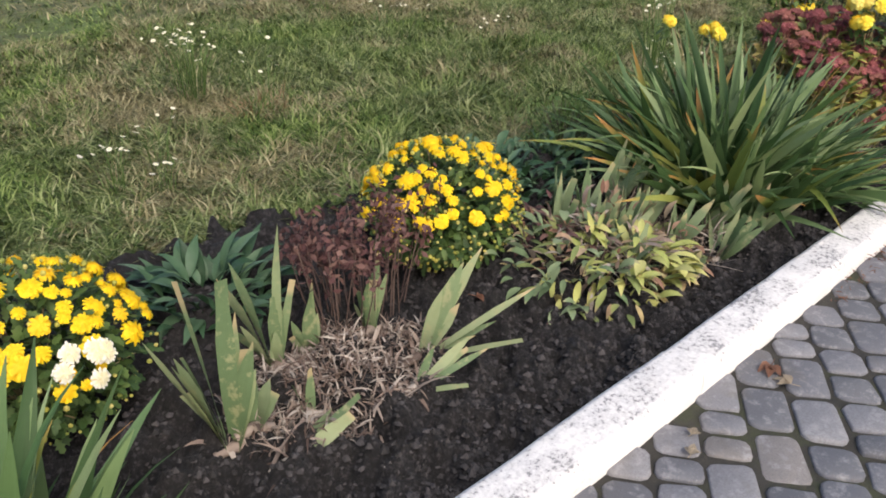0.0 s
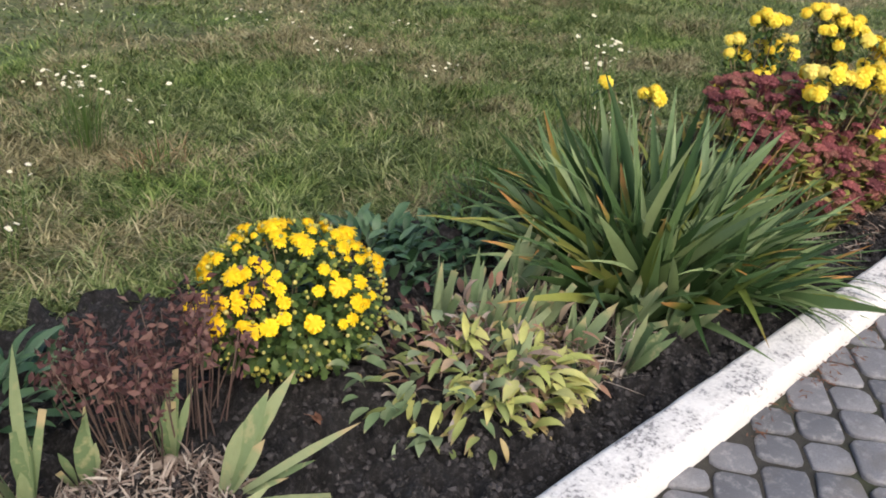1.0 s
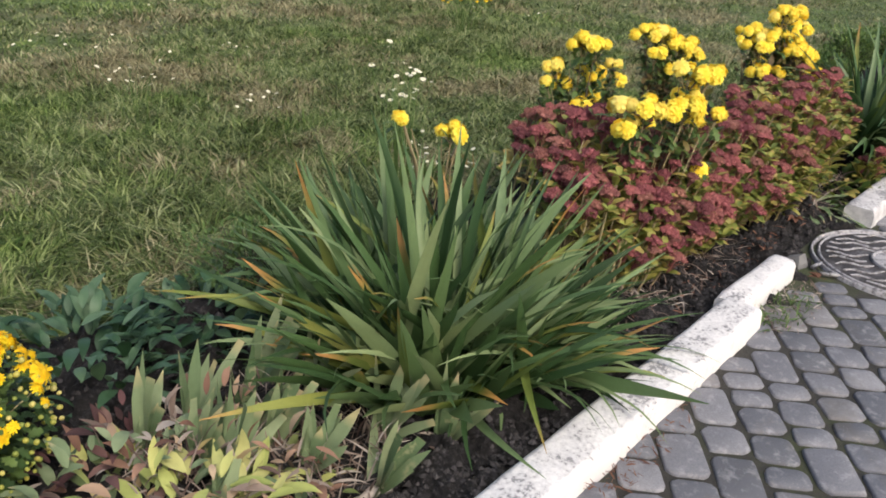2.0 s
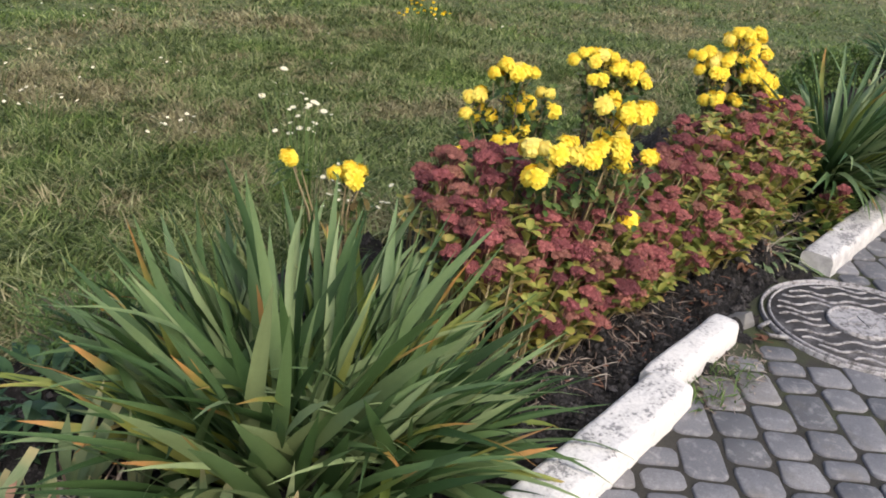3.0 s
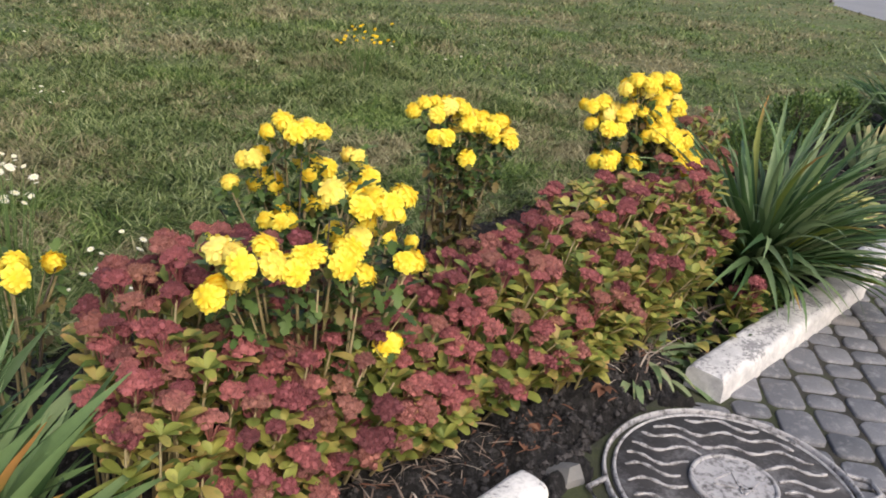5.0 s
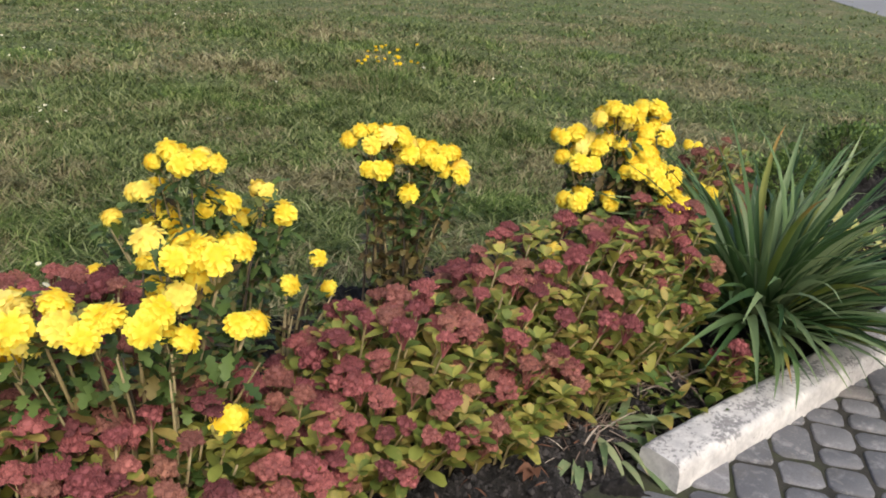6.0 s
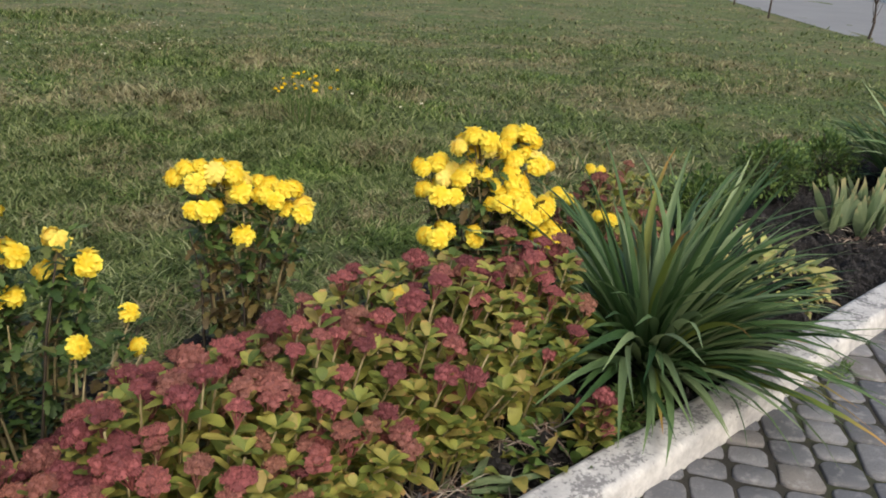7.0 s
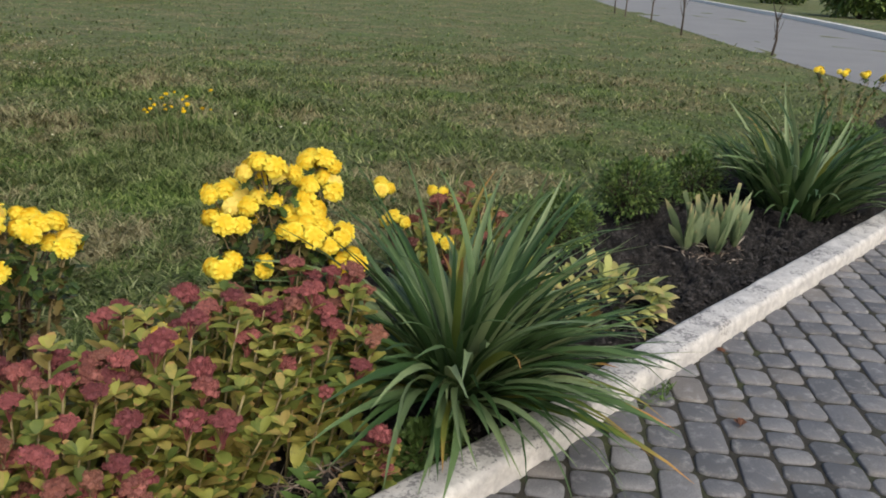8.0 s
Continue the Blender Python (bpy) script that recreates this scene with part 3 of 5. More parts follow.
for pts in (((-0.06, -0.02), (0.06, -0.02)), ((-0.055, 0.0), (0.0, 0.05)), ((0.0, 0.05), (0.02, -0.05)), ((0.02, -0.05), (0.07, 0.02))):
    b = Build()
    (x0, y0), (x1, y1) = [(p[0] * ca - p[1] * sa, p[0] * sa + p[1] * ca) for p in pts]
    bar(b, x0, y0, x1, y1, 0.009, 0.013, 0.005)
    part("emblem_bar", b, M_LID_WORN, lid, smooth=False)
for i in range(22):
    a = 2 * math.pi * i / 22
    b = Build()
    bar(b, math.cos(a) * 0.084, math.sin(a) * 0.084, math.cos(a) * 0.102, math.sin(a) * 0.102, 0.005, 0.013, 0.0025)
    part("letter_bar", b, M_LID_WORN, lid, smooth=False)
for a in (radians(143), radians(-45)):
    b = Build()
    o = Vector((math.cos(a), math.sin(a), 0))
    s = Vector((-o.y, o.x, 0))
    loop = [o * (MH_R - 0.01) + s * 0.065, o * (MH_R + 0.05) + s * 0.045, o * (MH_R + 0.055) - s * 0.02, o * (MH_R - 0.01) - s * 0.055]
    tube(b, [p + Vector((0, 0, 0.006)) for p in loop], 0.009, 6)
    part("lug", b, M_LID_WORN, manhole, "pale side lug")


# ---- plants ----
def spread(name, n, make):
    """A few meshes to share between alike pieces."""
    return [make(random.Random(f"{name}{i}")) for i in range(n)]


def sword_mesh(mat):
    """Stiff, nearly straight leaves."""
    def make(r):
        b = Build()
        strap(b, (0, 0, 0), 0, 1.0, r.uniform(0.058, 0.078), 1.0, r.uniform(-0.05, 0.55), 6, lambda s: max(0.04, 1 - max(0, (s - 0.45) / 0.55) ** 1.8), 0.2, r.uniform(-1.2, 1.2))
        return b.mesh("leaf", mat)
    return make


def strap_mesh(mat, shape=lance, cut=False):
    def make(r):
        b = Build()
        strap(b, (0, 0, 0), 0, 1.0, r.uniform(0.040, 0.056), radians(r.uniform(-4, 4)) + 1.0, r.uniform(0.35, 1.5), 8, shape, 0.35, r.uniform(-0.5, 0.5), cut=cut)
        return b.mesh("leaf", mat)
    return make


DAY_MESH = spread("day", 10, strap_mesh(M_DAYLILY))
DAY_OLD = spread("old", 4, strap_mesh(M_DAYLILY_OLD))
STIFF = spread("stiff", 9, sword_mesh(M_SWORD))
STIFF_OLD = spread("stiff_old", 4, sword_mesh(M_DAYLILY_OLD))
FINE = spread("fine", 6, strap_mesh(M_SWORD))


def strap_clump(name, x, y, count, base_r, lmin, lmax, label, category="daylily", group="", old=0.08, lean=(0, 0), width=1.0, low=0.35, seed=1, meshes=None, old_meshes=None, wild=0.35):
    """A fountain of arching strap leaves: steep in the middle, flat at the rim."""
    r = random.Random(seed)
    t = thing(name, x, y, soil_at(x, y) - 0.01, label, category, group)
    for i in range(count):
        rad = math.sqrt(r.random())
        a = r.uniform(0, 2 * math.pi)
        me = r.choice((old_meshes or DAY_OLD) if r.random() < old else (meshes or DAY_MESH))
        ln = r.uniform(lmin, lmax) * (1.05 - 0.25 * rad)
        rise = (0.5 - 1.2 * low * rad) + r.uniform(-0.25, 0.22)
        px, py = math.cos(a) * rad * base_r, math.sin(a) * rad * base_r
        h = a + r.gauss(0, wild)
        hv = Vector((math.cos(h) + lean[0], math.sin(h) + lean[1]))
        h = math.atan2(hv.y, hv.x)
        m = Matrix.Translation((px, py, 0)) @ Matrix.Rotation(h, 4, "Z") @ Matrix.Rotation(-rise, 4, "Y") @ Matrix.Rotation(r.uniform(-1.15, 1.15) * wild, 4, "X") @ Matrix.Diagonal((ln, width * r.uniform(0.6, 0.9), ln, 1))
        piece("leaf", me, t, m)
    return t


strap_clump("daylily", 3.28, 1.54, 480, 0.34, 0.38, 0.82, "large stiff green iris and daylily clump hanging over the kerb", lean=(0.14, -0.03), low=0.52, seed=3, old=0.13, meshes=STIFF + STIFF + FINE + FINE, old_meshes=STIFF_OLD + DAY_OLD, width=0.80, wild=0.75)
strap_clump("daylily", 3.50, 1.30, 120, 0.20, 0.38, 0.62, "fine arching daylily leaves spilling over the kerb", old=0.08, lean=(0.12, -0.25), low=0.8, width=0.56, seed=4, meshes=FINE, wild=0.5)
strap_clump("daylily", 6.72, 1.18, 400, 0.11, 0.54, 0.94, "dense dark green daylily clump spilling over the kerb", old=0.03, lean=(0.26, -0.22), width=0.84, low=0.74, seed=5)
strap_clump("daylily", 10.36, 1.40, 270, 0.26, 0.60, 0.98, "tall dark green daylily clump at the end of the bed", old=0.05, low=0.5, seed=8)
strap_clump("daylily", 0.17, 1.34, 120, 0.16, 0.36, 0.66, "green daylily clump with thin arching leaves and dry tips", old=0.12, lean=(0.2, 0.0), width=1.0, seed=9, meshes=STIFF + DAY_MESH)


def mum_flower(R, rings, mat, petals=12, flat=0.75, reach=115, length=0.5, lift=0.35):
    """A double chrysanthemum: a cushion clad with rings of overlapping petals. flat: its height to its radius; reach: how far down the petals go, in degrees from the top."""
    def make(r):
        b = Build()
        n = 9
        core = 0.74
        prof = [0, 30, 60, 90, 125]
        vs = [(math.cos(2 * math.pi * i / n) * math.sin(radians(q)) * R * core, math.sin(2 * math.pi * i / n) * math.sin(radians(q)) * R * core, math.cos(radians(q)) * R * core * flat) for q in prof for i in range(n)]
        # The core's deeper yellow paints in shade behind the petals.
        b.add(vs, [(k * n + i, (k + 1) * n + i, (k + 1) * n + (i + 1) % n, k * n + (i + 1) % n) for k in range(4) for i in range(n)], [(0.5, 0.35)] * len(vs))
        for k in range(rings):
            q = radians(8 + (reach - 8) * k / (rings - 1))
            m = max(4, int(petals * math.sin(min(q, math.pi / 2)) + 3))
            for i in range(m):
                a = 2 * math.pi * (i + 0.5 * (k % 2)) / m + r.uniform(-0.2, 0.2)
                qq = q + r.uniform(-0.1, 0.1)
                o = Vector((math.cos(a) * math.sin(qq), math.sin(a) * math.sin(qq), math.cos(qq)))
                down = Vector((math.cos(a) * math.cos(qq), math.sin(a) * math.cos(qq), -math.sin(qq)))
                p = Vector((o.x, o.y, o.z * flat)) * R * core * 0.92
                d = down + o * (lift + r.uniform(-0.15, 0.25))
                d.z *= flat
                first = len(b.uv)
                leaf(b, p, d, o, R * length * r.uniform(0.8, 1.2), R * r.uniform(0.24, 0.36), r.uniform(-0.25, 0.45), -0.15, 2, lambda s: (0.8, 1.0, 0.8)[int(round(s * 2))])
                if k == 0:
                    b.uv[first:] = [(u, v * 0.3) for u, v in b.uv[first:]]
        return b.mesh("flower", mat)
    return make


YEL = spread("yel", 5, mum_flower(0.030, 5, M_YELLOW, 18, 0.6, 95, 0.58, 0.3))
YEL_SMALL = spread("ys", 4, mum_flower(0.018, 4, M_YELLOW, 12, 0.7, 80, 0.6, 0.5))
LEM = spread("lem", 6, mum_flower(0.034, 7, M_LEMON, 18, 0.85, 122, 0.42, 0.28))
WHI = spread("whi", 4, mum_flower(0.025, 4, M_WHITE_PETAL, 18, 0.45, 92, 0.65, 0.3))


def bud_mesh(r):
    b = Build()
    n = 6
    rings_ = [(0.0, -0.008), (0.005, -0.005), (0.0068, 0.0), (0.005, 0.005), (0.0, 0.007)]
    vs = [(math.cos(2 * math.pi * i / n) * q, math.sin(2 * math.pi * i / n) * q, z) for q, z in rings_ for i in range(n)]
    fs = [(k * n + i, k * n + (i + 1) % n, (k + 1) * n + (i + 1) % n, (k + 1) * n + i) for k in range(4) for i in range(n)]
    b.add(vs, fs, [(0.5, min(1, max(0, (z + 0.008) / 0.012))) for q, z in rings_ for i in range(n)])
    return b.mesh("bud", M_BUD)


M_BUD = leaf_material("pale_bud", [(0.24, 0.30, 0.07), (0.55, 0.50, 0.10), (0.70, 0.60, 0.22)], None)
BUD = spread("bud", 2, bud_mesh)


def toward(d, p, roll=0.0, s=1.0):
    q = Vector(d).to_track_quat("Z", "Y").to_matrix().to_4x4()
    return Matrix.Translation(p) @ q @ Matrix.Rotation(roll, 4, "Z") @ Matrix.Scale(s, 4)


def lobed(b, p, d, up, ln, w, mi=0):
    """A chrysanthemum leaf: a blade with side lobes."""
    p, d = Vector(p), Vector(d).normalized()
    s = d.cross(Vector(up))
    s = s.normalized() if s.length > 1e-4 else Vector((1, 0, 0))
    u = s.cross(d)
    prof = [(0.0, 0.05), (0.2, 0.30), (0.35, 0.85), (0.45, 0.45), (0.62, 1.0), (0.72, 0.5), (0.88, 0.62), (1.0, 0.03)]
    vs, uvs = [], []
    for q, k in prof:
        c = p + d * ln * q - u * ln * 0.25 * q * q
        vs += [c - s * w * 0.5 * k + u * w * 0.1 * k, c, c + s * w * 0.5 * k + u * w * 0.1 * k]
        uvs += [(0, q), (0.5, q), (1, q)]
    fs = []
    for i in range(len(prof) - 1):
        a = 3 * i
        fs += [(a, a + 1, a + 4, a + 3), (a + 1, a + 2, a + 5, a + 4)]
    b.add(vs, fs, uvs, mi)


def mum_cushion(x, y, rx, ry, h, label, seed, flowers, small, buds, white=None, sunny=(0, 0)):
    """A round cushion chrysanthemum, its flowers on the outside of the dome."""
    r = random.Random(seed)
    t = thing("chrysanthemum", x, y, soil_at(x, y) - 0.005, label, "chrysanthemum", "cushion chrysanthemums")
    fol = Build()

    def dome(q, k=1.0):
        return Vector((q.x * rx * k, q.y * ry * k, h * 0.42 + q.z * h * (0.58 if q.z > 0 else 0.42) * k))

    for i in range(30):
        q = rand_dir(r, -0.3)
        e = dome(q, 0.9)
        st = Build()
        tube(st, [(r.gauss(0, 0.025), r.gauss(0, 0.025), 0), (e.x * 0.45, e.y * 0.45, e.z * 0.55), e], [0.004, 0.003, 0.002], 4)
        part("stem", st, M_SEDUM_STEM, t)
    for i in range(1700):
        q = rand_dir(r, -0.92)
        k = r.uniform(0.55, 1.0) * (0.92 + 0.16 * noise.noise(q * 2.5 + Vector((seed, 0, 0))))
        p = dome(q, k)
        d = (q + rand_dir(r) * 0.8)
        lobed(fol, p, d, Vector((0, 0, 1)) + q * 0.6, r.uniform(0.032, 0.056), r.uniform(0.022, 0.036))
    part("foliage", fol, M_MUM_LEAF, t, "dark green lobed leaves", kind="stuff")
    placed = []

    def put(meshes, n, zmin, gap, lo, hi, name="flower"):
        tries = 0
        while n > 0 and tries < 6000:
            tries += 1
            q = rand_dir(r, zmin)
            if Vector((q.x, q.y)).dot(Vector(sunny)) < -0.75 and r.random() < 0.6:
                continue
            p = dome(q, r.uniform(0.98, 1.06))
            if any((p - o).length < gap for o in placed):
                continue
            placed.append(p)
            piece(name, r.choice(meshes), t, toward(q + Vector((0, 0, 0.25)) + rand_dir(r) * 0.25, p, r.uniform(0, 6), r.uniform(lo, hi)))
            n -= 1
    put(YEL, flowers, 0.22, 0.042, 0.55, 1.05)
    put(YEL_SMALL, small, 0.22, 0.028, 0.6, 1.2)
    put(BUD, buds, -0.75, 0.018, 0.6, 1.2, "bud")
    if white:
        for i in range(7):
            q = Vector(white).normalized() + rand_dir(r) * 0.16
            q.normalize()
            piece("white_flower", r.choice(WHI), t, toward(q, dome(q, 1.12), r.uniform(0, 6), r.uniform(0.8, 1.05)))
    return t


mum_cushion(1.93, 1.92, 0.30, 0.28, 0.43, "round cushion chrysanthemum covered with bright yellow flowers and buds", 11, 31, 70, 400, sunny=(0.2, 0.3))
mum_cushion(0.50, 2.00, 0.32, 0.30, 0.44, "yellow cushion chrysanthemum with a bunch of white flowers", 12, 56, 70, 150, white=(0.16, -0.75, 0.34), sunny=(0.2, 0.3))


def tall_mum(x, y, clusters, label, seed, leafy=260, dry=0.35):
    """Upright stems, each with a bunch of double lemon flowers. clusters: where the bunches stand (from the base), how wide, how many flowers."""
    r = random.Random(seed)
    t = thing("chrysanthemum", x, y, soil_at(x, y) - 0.005, label, "chrysanthemum", "tall lemon chrysanthemums")
    fol, dr = Build(), Build()
    for cx, cy, cz, cr, n in clusters:
        c = Vector((cx, cy, cz - 0.025))
        root = Vector((cx * 0.35 + r.gauss(0, 0.03), cy * 0.35 + r.gauss(0, 0.03), 0))
        mid = root.lerp(c, 0.55) + Vector((0, 0, 0.05))
        st = Build()
        tube(st, [root, mid, c - Vector((0, 0, 0.03))], [0.006, 0.005, 0.003], 5)
        got = []
        for i in range(n):
            for k in range(40):
                q = rand_dir(r, -0.35)
                p = c + Vector((q.x * cr, q.y * cr, q.z * cr * 0.62))
                if all((p - o).length > 0.044 for o in got):
                    break
            got.append(p)
            d = q * 0.8 + Vector((0, -0.15, 0.55)) + rand_dir(r) * 0.3
            tube(st, [mid.lerp(c, 0.7), p - d.normalized() * 0.01], [0.003, 0.002], 4)
            piece("flower", r.choice(LEM), t, toward(d, p, r.uniform(0, 6), r.uniform(0.88, 1.20)))
        part("stem", st, M_SEDUM_STEM, t)
        for extra in range(2):
            st2 = Build()
            o = rand_dir(r) * 0.05
            tube(st2, [root + Vector((o.x, o.y, 0)), mid + o * 0.6, c - Vector((0, 0, 0.05)) + o], [0.005, 0.004, 0.002], 4)
            part("stem", st2, M_BARK if r.random() < dry else M_SEDUM_STEM, t)
        for i in range(int(leafy * 1.5 / len(clusters))):
            s = r.random()
            p = (root.lerp(mid, s * 2) if s < 0.5 else mid.lerp(c, s * 2 - 1)) + rand_dir(r) * 0.035
            d = rand_dir(r, -0.6)
            b2 = dr if (r.random() < dry * (1.6 if s < 0.55 else 0.5)) else fol
            lobed(b2, p, d, (0, 0, 1), r.uniform(0.035, 0.07), r.uniform(0.022, 0.04))
    part("foliage", fol, M_MUM_LEAF, t, kind="stuff")
    part("withered_leaves", dr, M_MUM_DRY, t, "brown withered lower leaves", kind="stuff")
    return t


tall_mum(4.85, 2.00, [(-0.09, -0.01, 0.82, 0.055, 5), (-0.01, -0.04, 0.80, 0.05, 4), (-0.12, 0.10, 0.70, 0.04, 3), (-0.24, 0.05, 0.65, 0.02, 1), (0.03, 0.0, 0.67, 0.05, 5), (0.17, -0.04, 0.70, 0.025, 2), (0.25, -0.02, 0.60, 0.03, 2), (-0.09, 0.09, 0.62, 0.04, 4), (0.19, 0.06, 0.57, 0.045, 4), (0.03, 0.0, 0.54, 0.045, 4), (-0.17, -0.09, 0.56, 0.045, 4), (-0.3, 0.05, 0.5, 0.015, 1)],
         "tall lemon yellow chrysanthemum with scattered double flowers", 21, 950, 0.2)
tall_mum(4.42, 1.45, [(0.06, -0.11, 0.77, 0.055, 4), (0.16, -0.14, 0.76, 0.05, 4), (0.09, -0.10, 0.68, 0.055, 4), (-0.18, -0.07, 0.67, 0.055, 4), (-0.10, -0.12, 0.65, 0.05, 3), (-0.03, -0.16, 0.67, 0.05, 4), (0.03, -0.17, 0.61, 0.03, 2), (0.17, -0.20, 0.61, 0.03, 2), (-0.24, -0.05, 0.60, 0.05, 4), (-0.2, 0.02, 0.66, 0.03, 2), (0.145, -0.18, 0.39, 0.018, 2)],
         "lemon yellow chrysanthemum leaning over the stonecrop with big double flowers", 27, 520, 0.25)
tall_mum(5.55, 1.98, [(-0.10, 0.05, 0.72, 0.065, 7), (-0.03, 0.0, 0.72, 0.06, 6), (0.04, -0.02, 0.68, 0.06, 6), (0.12, -0.06, 0.66, 0.06, 6), (0.17, -0.10, 0.60, 0.05, 4), (-0.11, -0.02, 0.64, 0.04, 3), (0.0, -0.06, 0.55, 0.015, 1)],
         "upright lemon chrysanthemum with flowers on top and withered lower leaves", 22, 620, 0.6)
tall_mum(6.32, 1.66, [(-0.07, -0.02, 0.83, 0.06, 6), (0.0, -0.02, 0.79, 0.06, 5), (0.17, 0.0, 0.82, 0.055, 5), (0.14, -0.03, 0.74, 0.07, 7), (-0.12, 0.12, 0.72, 0.07, 7), (-0.14, 0.06, 0.66, 0.07, 7), (-0.06, 0.0, 0.72, 0.05, 4), (0.02, -0.11, 0.63, 0.07, 9), (0.05, -0.06, 0.68, 0.06, 5), (0.12, -0.12, 0.60, 0.06, 7), (0.17, -0.16, 0.50, 0.06, 5), (-0.20, 0.0, 0.54, 0.05, 4), (-0.1, -0.08, 0.54, 0.03, 2)],
         "bushy lemon chrysanthemum crowded with double flowers", 23, 1000, 0.6)
tall_mum(5.80, 1.52, [(-0.01, -0.07, 0.46, 0.025, 2)], "single lemon chrysanthemum flower among stonecrop", 28, 20)
tall_mum(4.98, 1.76, [(-0.02, -0.04, 0.48, 0.012, 1), (0.18, 0.12, 0.46, 0.012, 1), (0.17, 0.02, 0.40, 0.012, 1)], "loose lemon chrysanthemum flowers among stonecrop", 29, 60)
tall_mum(3.92, 2.10, [(-0.05, 0.14, 0.54, 0.02, 2), (0.02, -0.06, 0.51, 0.045, 4), (0.16, 0.0, 0.47, 0.015, 1)], "few lemon chrysanthemum flowers on thin tall stems", 24, 60)
tall_mum(7.42, 2.05, [(-0.1, 0.2, 0.52, 0.04, 3), (0.12, 0.05, 0.50, 0.03, 2), (-0.2, 0.0, 0.42, 0.05, 4), (-0.1, -0.2, 0.36, 0.04, 3)], "few loose lemon chrysanthemum flowers behind the daylily", 25, 120)


def sedum_head(mat):
    """A flat-topped head: several small cushions of tiny florets on forked stalks."""
    def make(r):
        b = Build()
        R = 0.043
        for k in range(11):
            rr = R * 0.78 * math.sqrt((k + 0.1) / 11)
            a = 2.4 * k + r.uniform(-0.3, 0.3)
            cx, cy = math.cos(a) * rr, math.sin(a) * rr
            cz = 0.020 * (1 - (rr / R) ** 2) + r.uniform(-0.004, 0.004)
            cr = R * r.uniform(0.30, 0.40)
            n = 7
            vs = [(cx, cy, cz + cr * 0.42)] + [(cx + math.cos(2 * math.pi * i / n) * cr * q, cy + math.sin(2 * math.pi * i / n) * cr * q, cz + z * cr) for q, z in ((0.7, 0.25), (0.92, -0.05), (0.5, -0.3)) for i in range(n)]
            b.add(vs, [(0, 1 + i, 1 + (i + 1) % n) for i in range(n)] + [(1 + m * n + i, 1 + (m + 1) * n + i, 1 + (m + 1) * n + (i + 1) % n, 1 + m * n + (i + 1) % n) for m in range(2) for i in range(n)])
            for i in range(26):
                q = rand_dir(r, -0.15)
                p = Vector((cx, cy, cz)) + Vector((q.x * cr, q.y * cr, q.z * cr * 0.5))
                s = r.uniform(0.0022, 0.0040)
                b.add([p + Vector(o) * s for o in ((1, 0, 0), (-0.5, 0.87, 0), (-0.5, -0.87, 0), (0, 0, 1.5))], [(0, 1, 3), (1, 2, 3), (2, 0, 3)])
            tube(b, [(0, 0, -0.045), (cx * 0.7, cy * 0.7, cz - 0.012)], [0.002, 0.0016], 4)
        return b.mesh("flower_head", mat, False)
    return make


HEADS = spread("head", 7, sedum_head(M_SEDUM_HEAD))
HEADS_BROWN = spread("headb", 4, sedum_head(M_SEDUM_BROWN))


def sedum(x, y, rx, ry, h, n, label, seed, heads=None, lean=(0.0, -0.35), leaves=7, low=0.45, bare=0.15, foot=0.55, high=False):
    """A clump of stonecrop: each stem with its fleshy leaves and a flat flower head."""
    r = random.Random(seed)
    t = thing("stonecrop", x, y, soil_at(x, y) - 0.005, label, "stonecrop", "stonecrop clumps")
    tops = []
    for i in range(n):
        for k in range(30):
            a, rad = r.uniform(0, 6.2832), math.sqrt(r.random())
            q = Vector((math.cos(a) * rad * rx, math.sin(a) * rad * ry))
            if all((q - o).length > 0.056 for o in tops):
                break
        tops.append(q)
        z = h * (1 - (1 - low) * rad ** 2.2) * r.uniform(0.86, 1.08)
        if q.y < 0:
            z *= 1 + 0.25 * q.y / ry
        top = Vector((q.x + lean[0] * z * 0.4, q.y + lean[1] * z * 0.4, z))
        root = Vector((q.x * foot, q.y * foot + 0.03, 0))
        mid = root.lerp(top, 0.5) + Vector((q.x * 0.05, q.y * 0.05, 0.04))
        st, lv = Build(), Build()
        tube(st, [root, mid, top - Vector((0, 0, 0.012))], [0.0048, 0.004, 0.0028], 5)
        m = leaves + r.randint(-1, 2)
        for j in range(m):
            s = (0.62 if high else 0.16) + (0.34 if high else 0.80) * j / m
            p = root.lerp(mid, s * 2) if s < 0.5 else mid.lerp(top, s * 2 - 1)
            aa = j * 2.4 + r.uniform(-0.5, 0.5)
            d = Vector((math.cos(aa), math.sin(aa), r.uniform(0.1, 1.7)))
            leaf(lv, p, d, (0, 0, 1), r.uniform(0.060, 0.092) * (1.15 - 0.4 * s), r.uniform(0.028, 0.043) * (1.1 - 0.25 * s), r.uniform(0.0, 0.4), 0.35, 4, obovate)
        no_head = r.random() < bare * (2.2 if q.y < -0.25 * ry else 0.8)
        if no_head:
            for j in range(7):
                aa = j * 0.9 + r.uniform(-0.3, 0.3)
                leaf(lv, top, (math.cos(aa), math.sin(aa), r.uniform(0.2, 1.2)), (0, 0, 1), r.uniform(0.035, 0.055), r.uniform(0.020, 0.03), r.uniform(0.0, 0.4), 0.35, 4, obovate)
        s_ob = part("stem", st, M_SEDUM_STEM, t)
        part("leaves", lv, M_SEDUM_LEAF, s_ob)
        if no_head:
            continue
        d = (top - mid).normalized() * 0.6 + Vector((0, -0.1, 0.8)) + rand_dir(r) * 0.25
        piece("flower_head", r.choice(heads or HEADS + HEADS_BROWN[:1]), s_ob, toward(d, top, r.uniform(0, 6), r.uniform(0.58, 1.02)) @ Matrix.Diagonal((1.0, 1.0, 1.35, 1)))
    return t


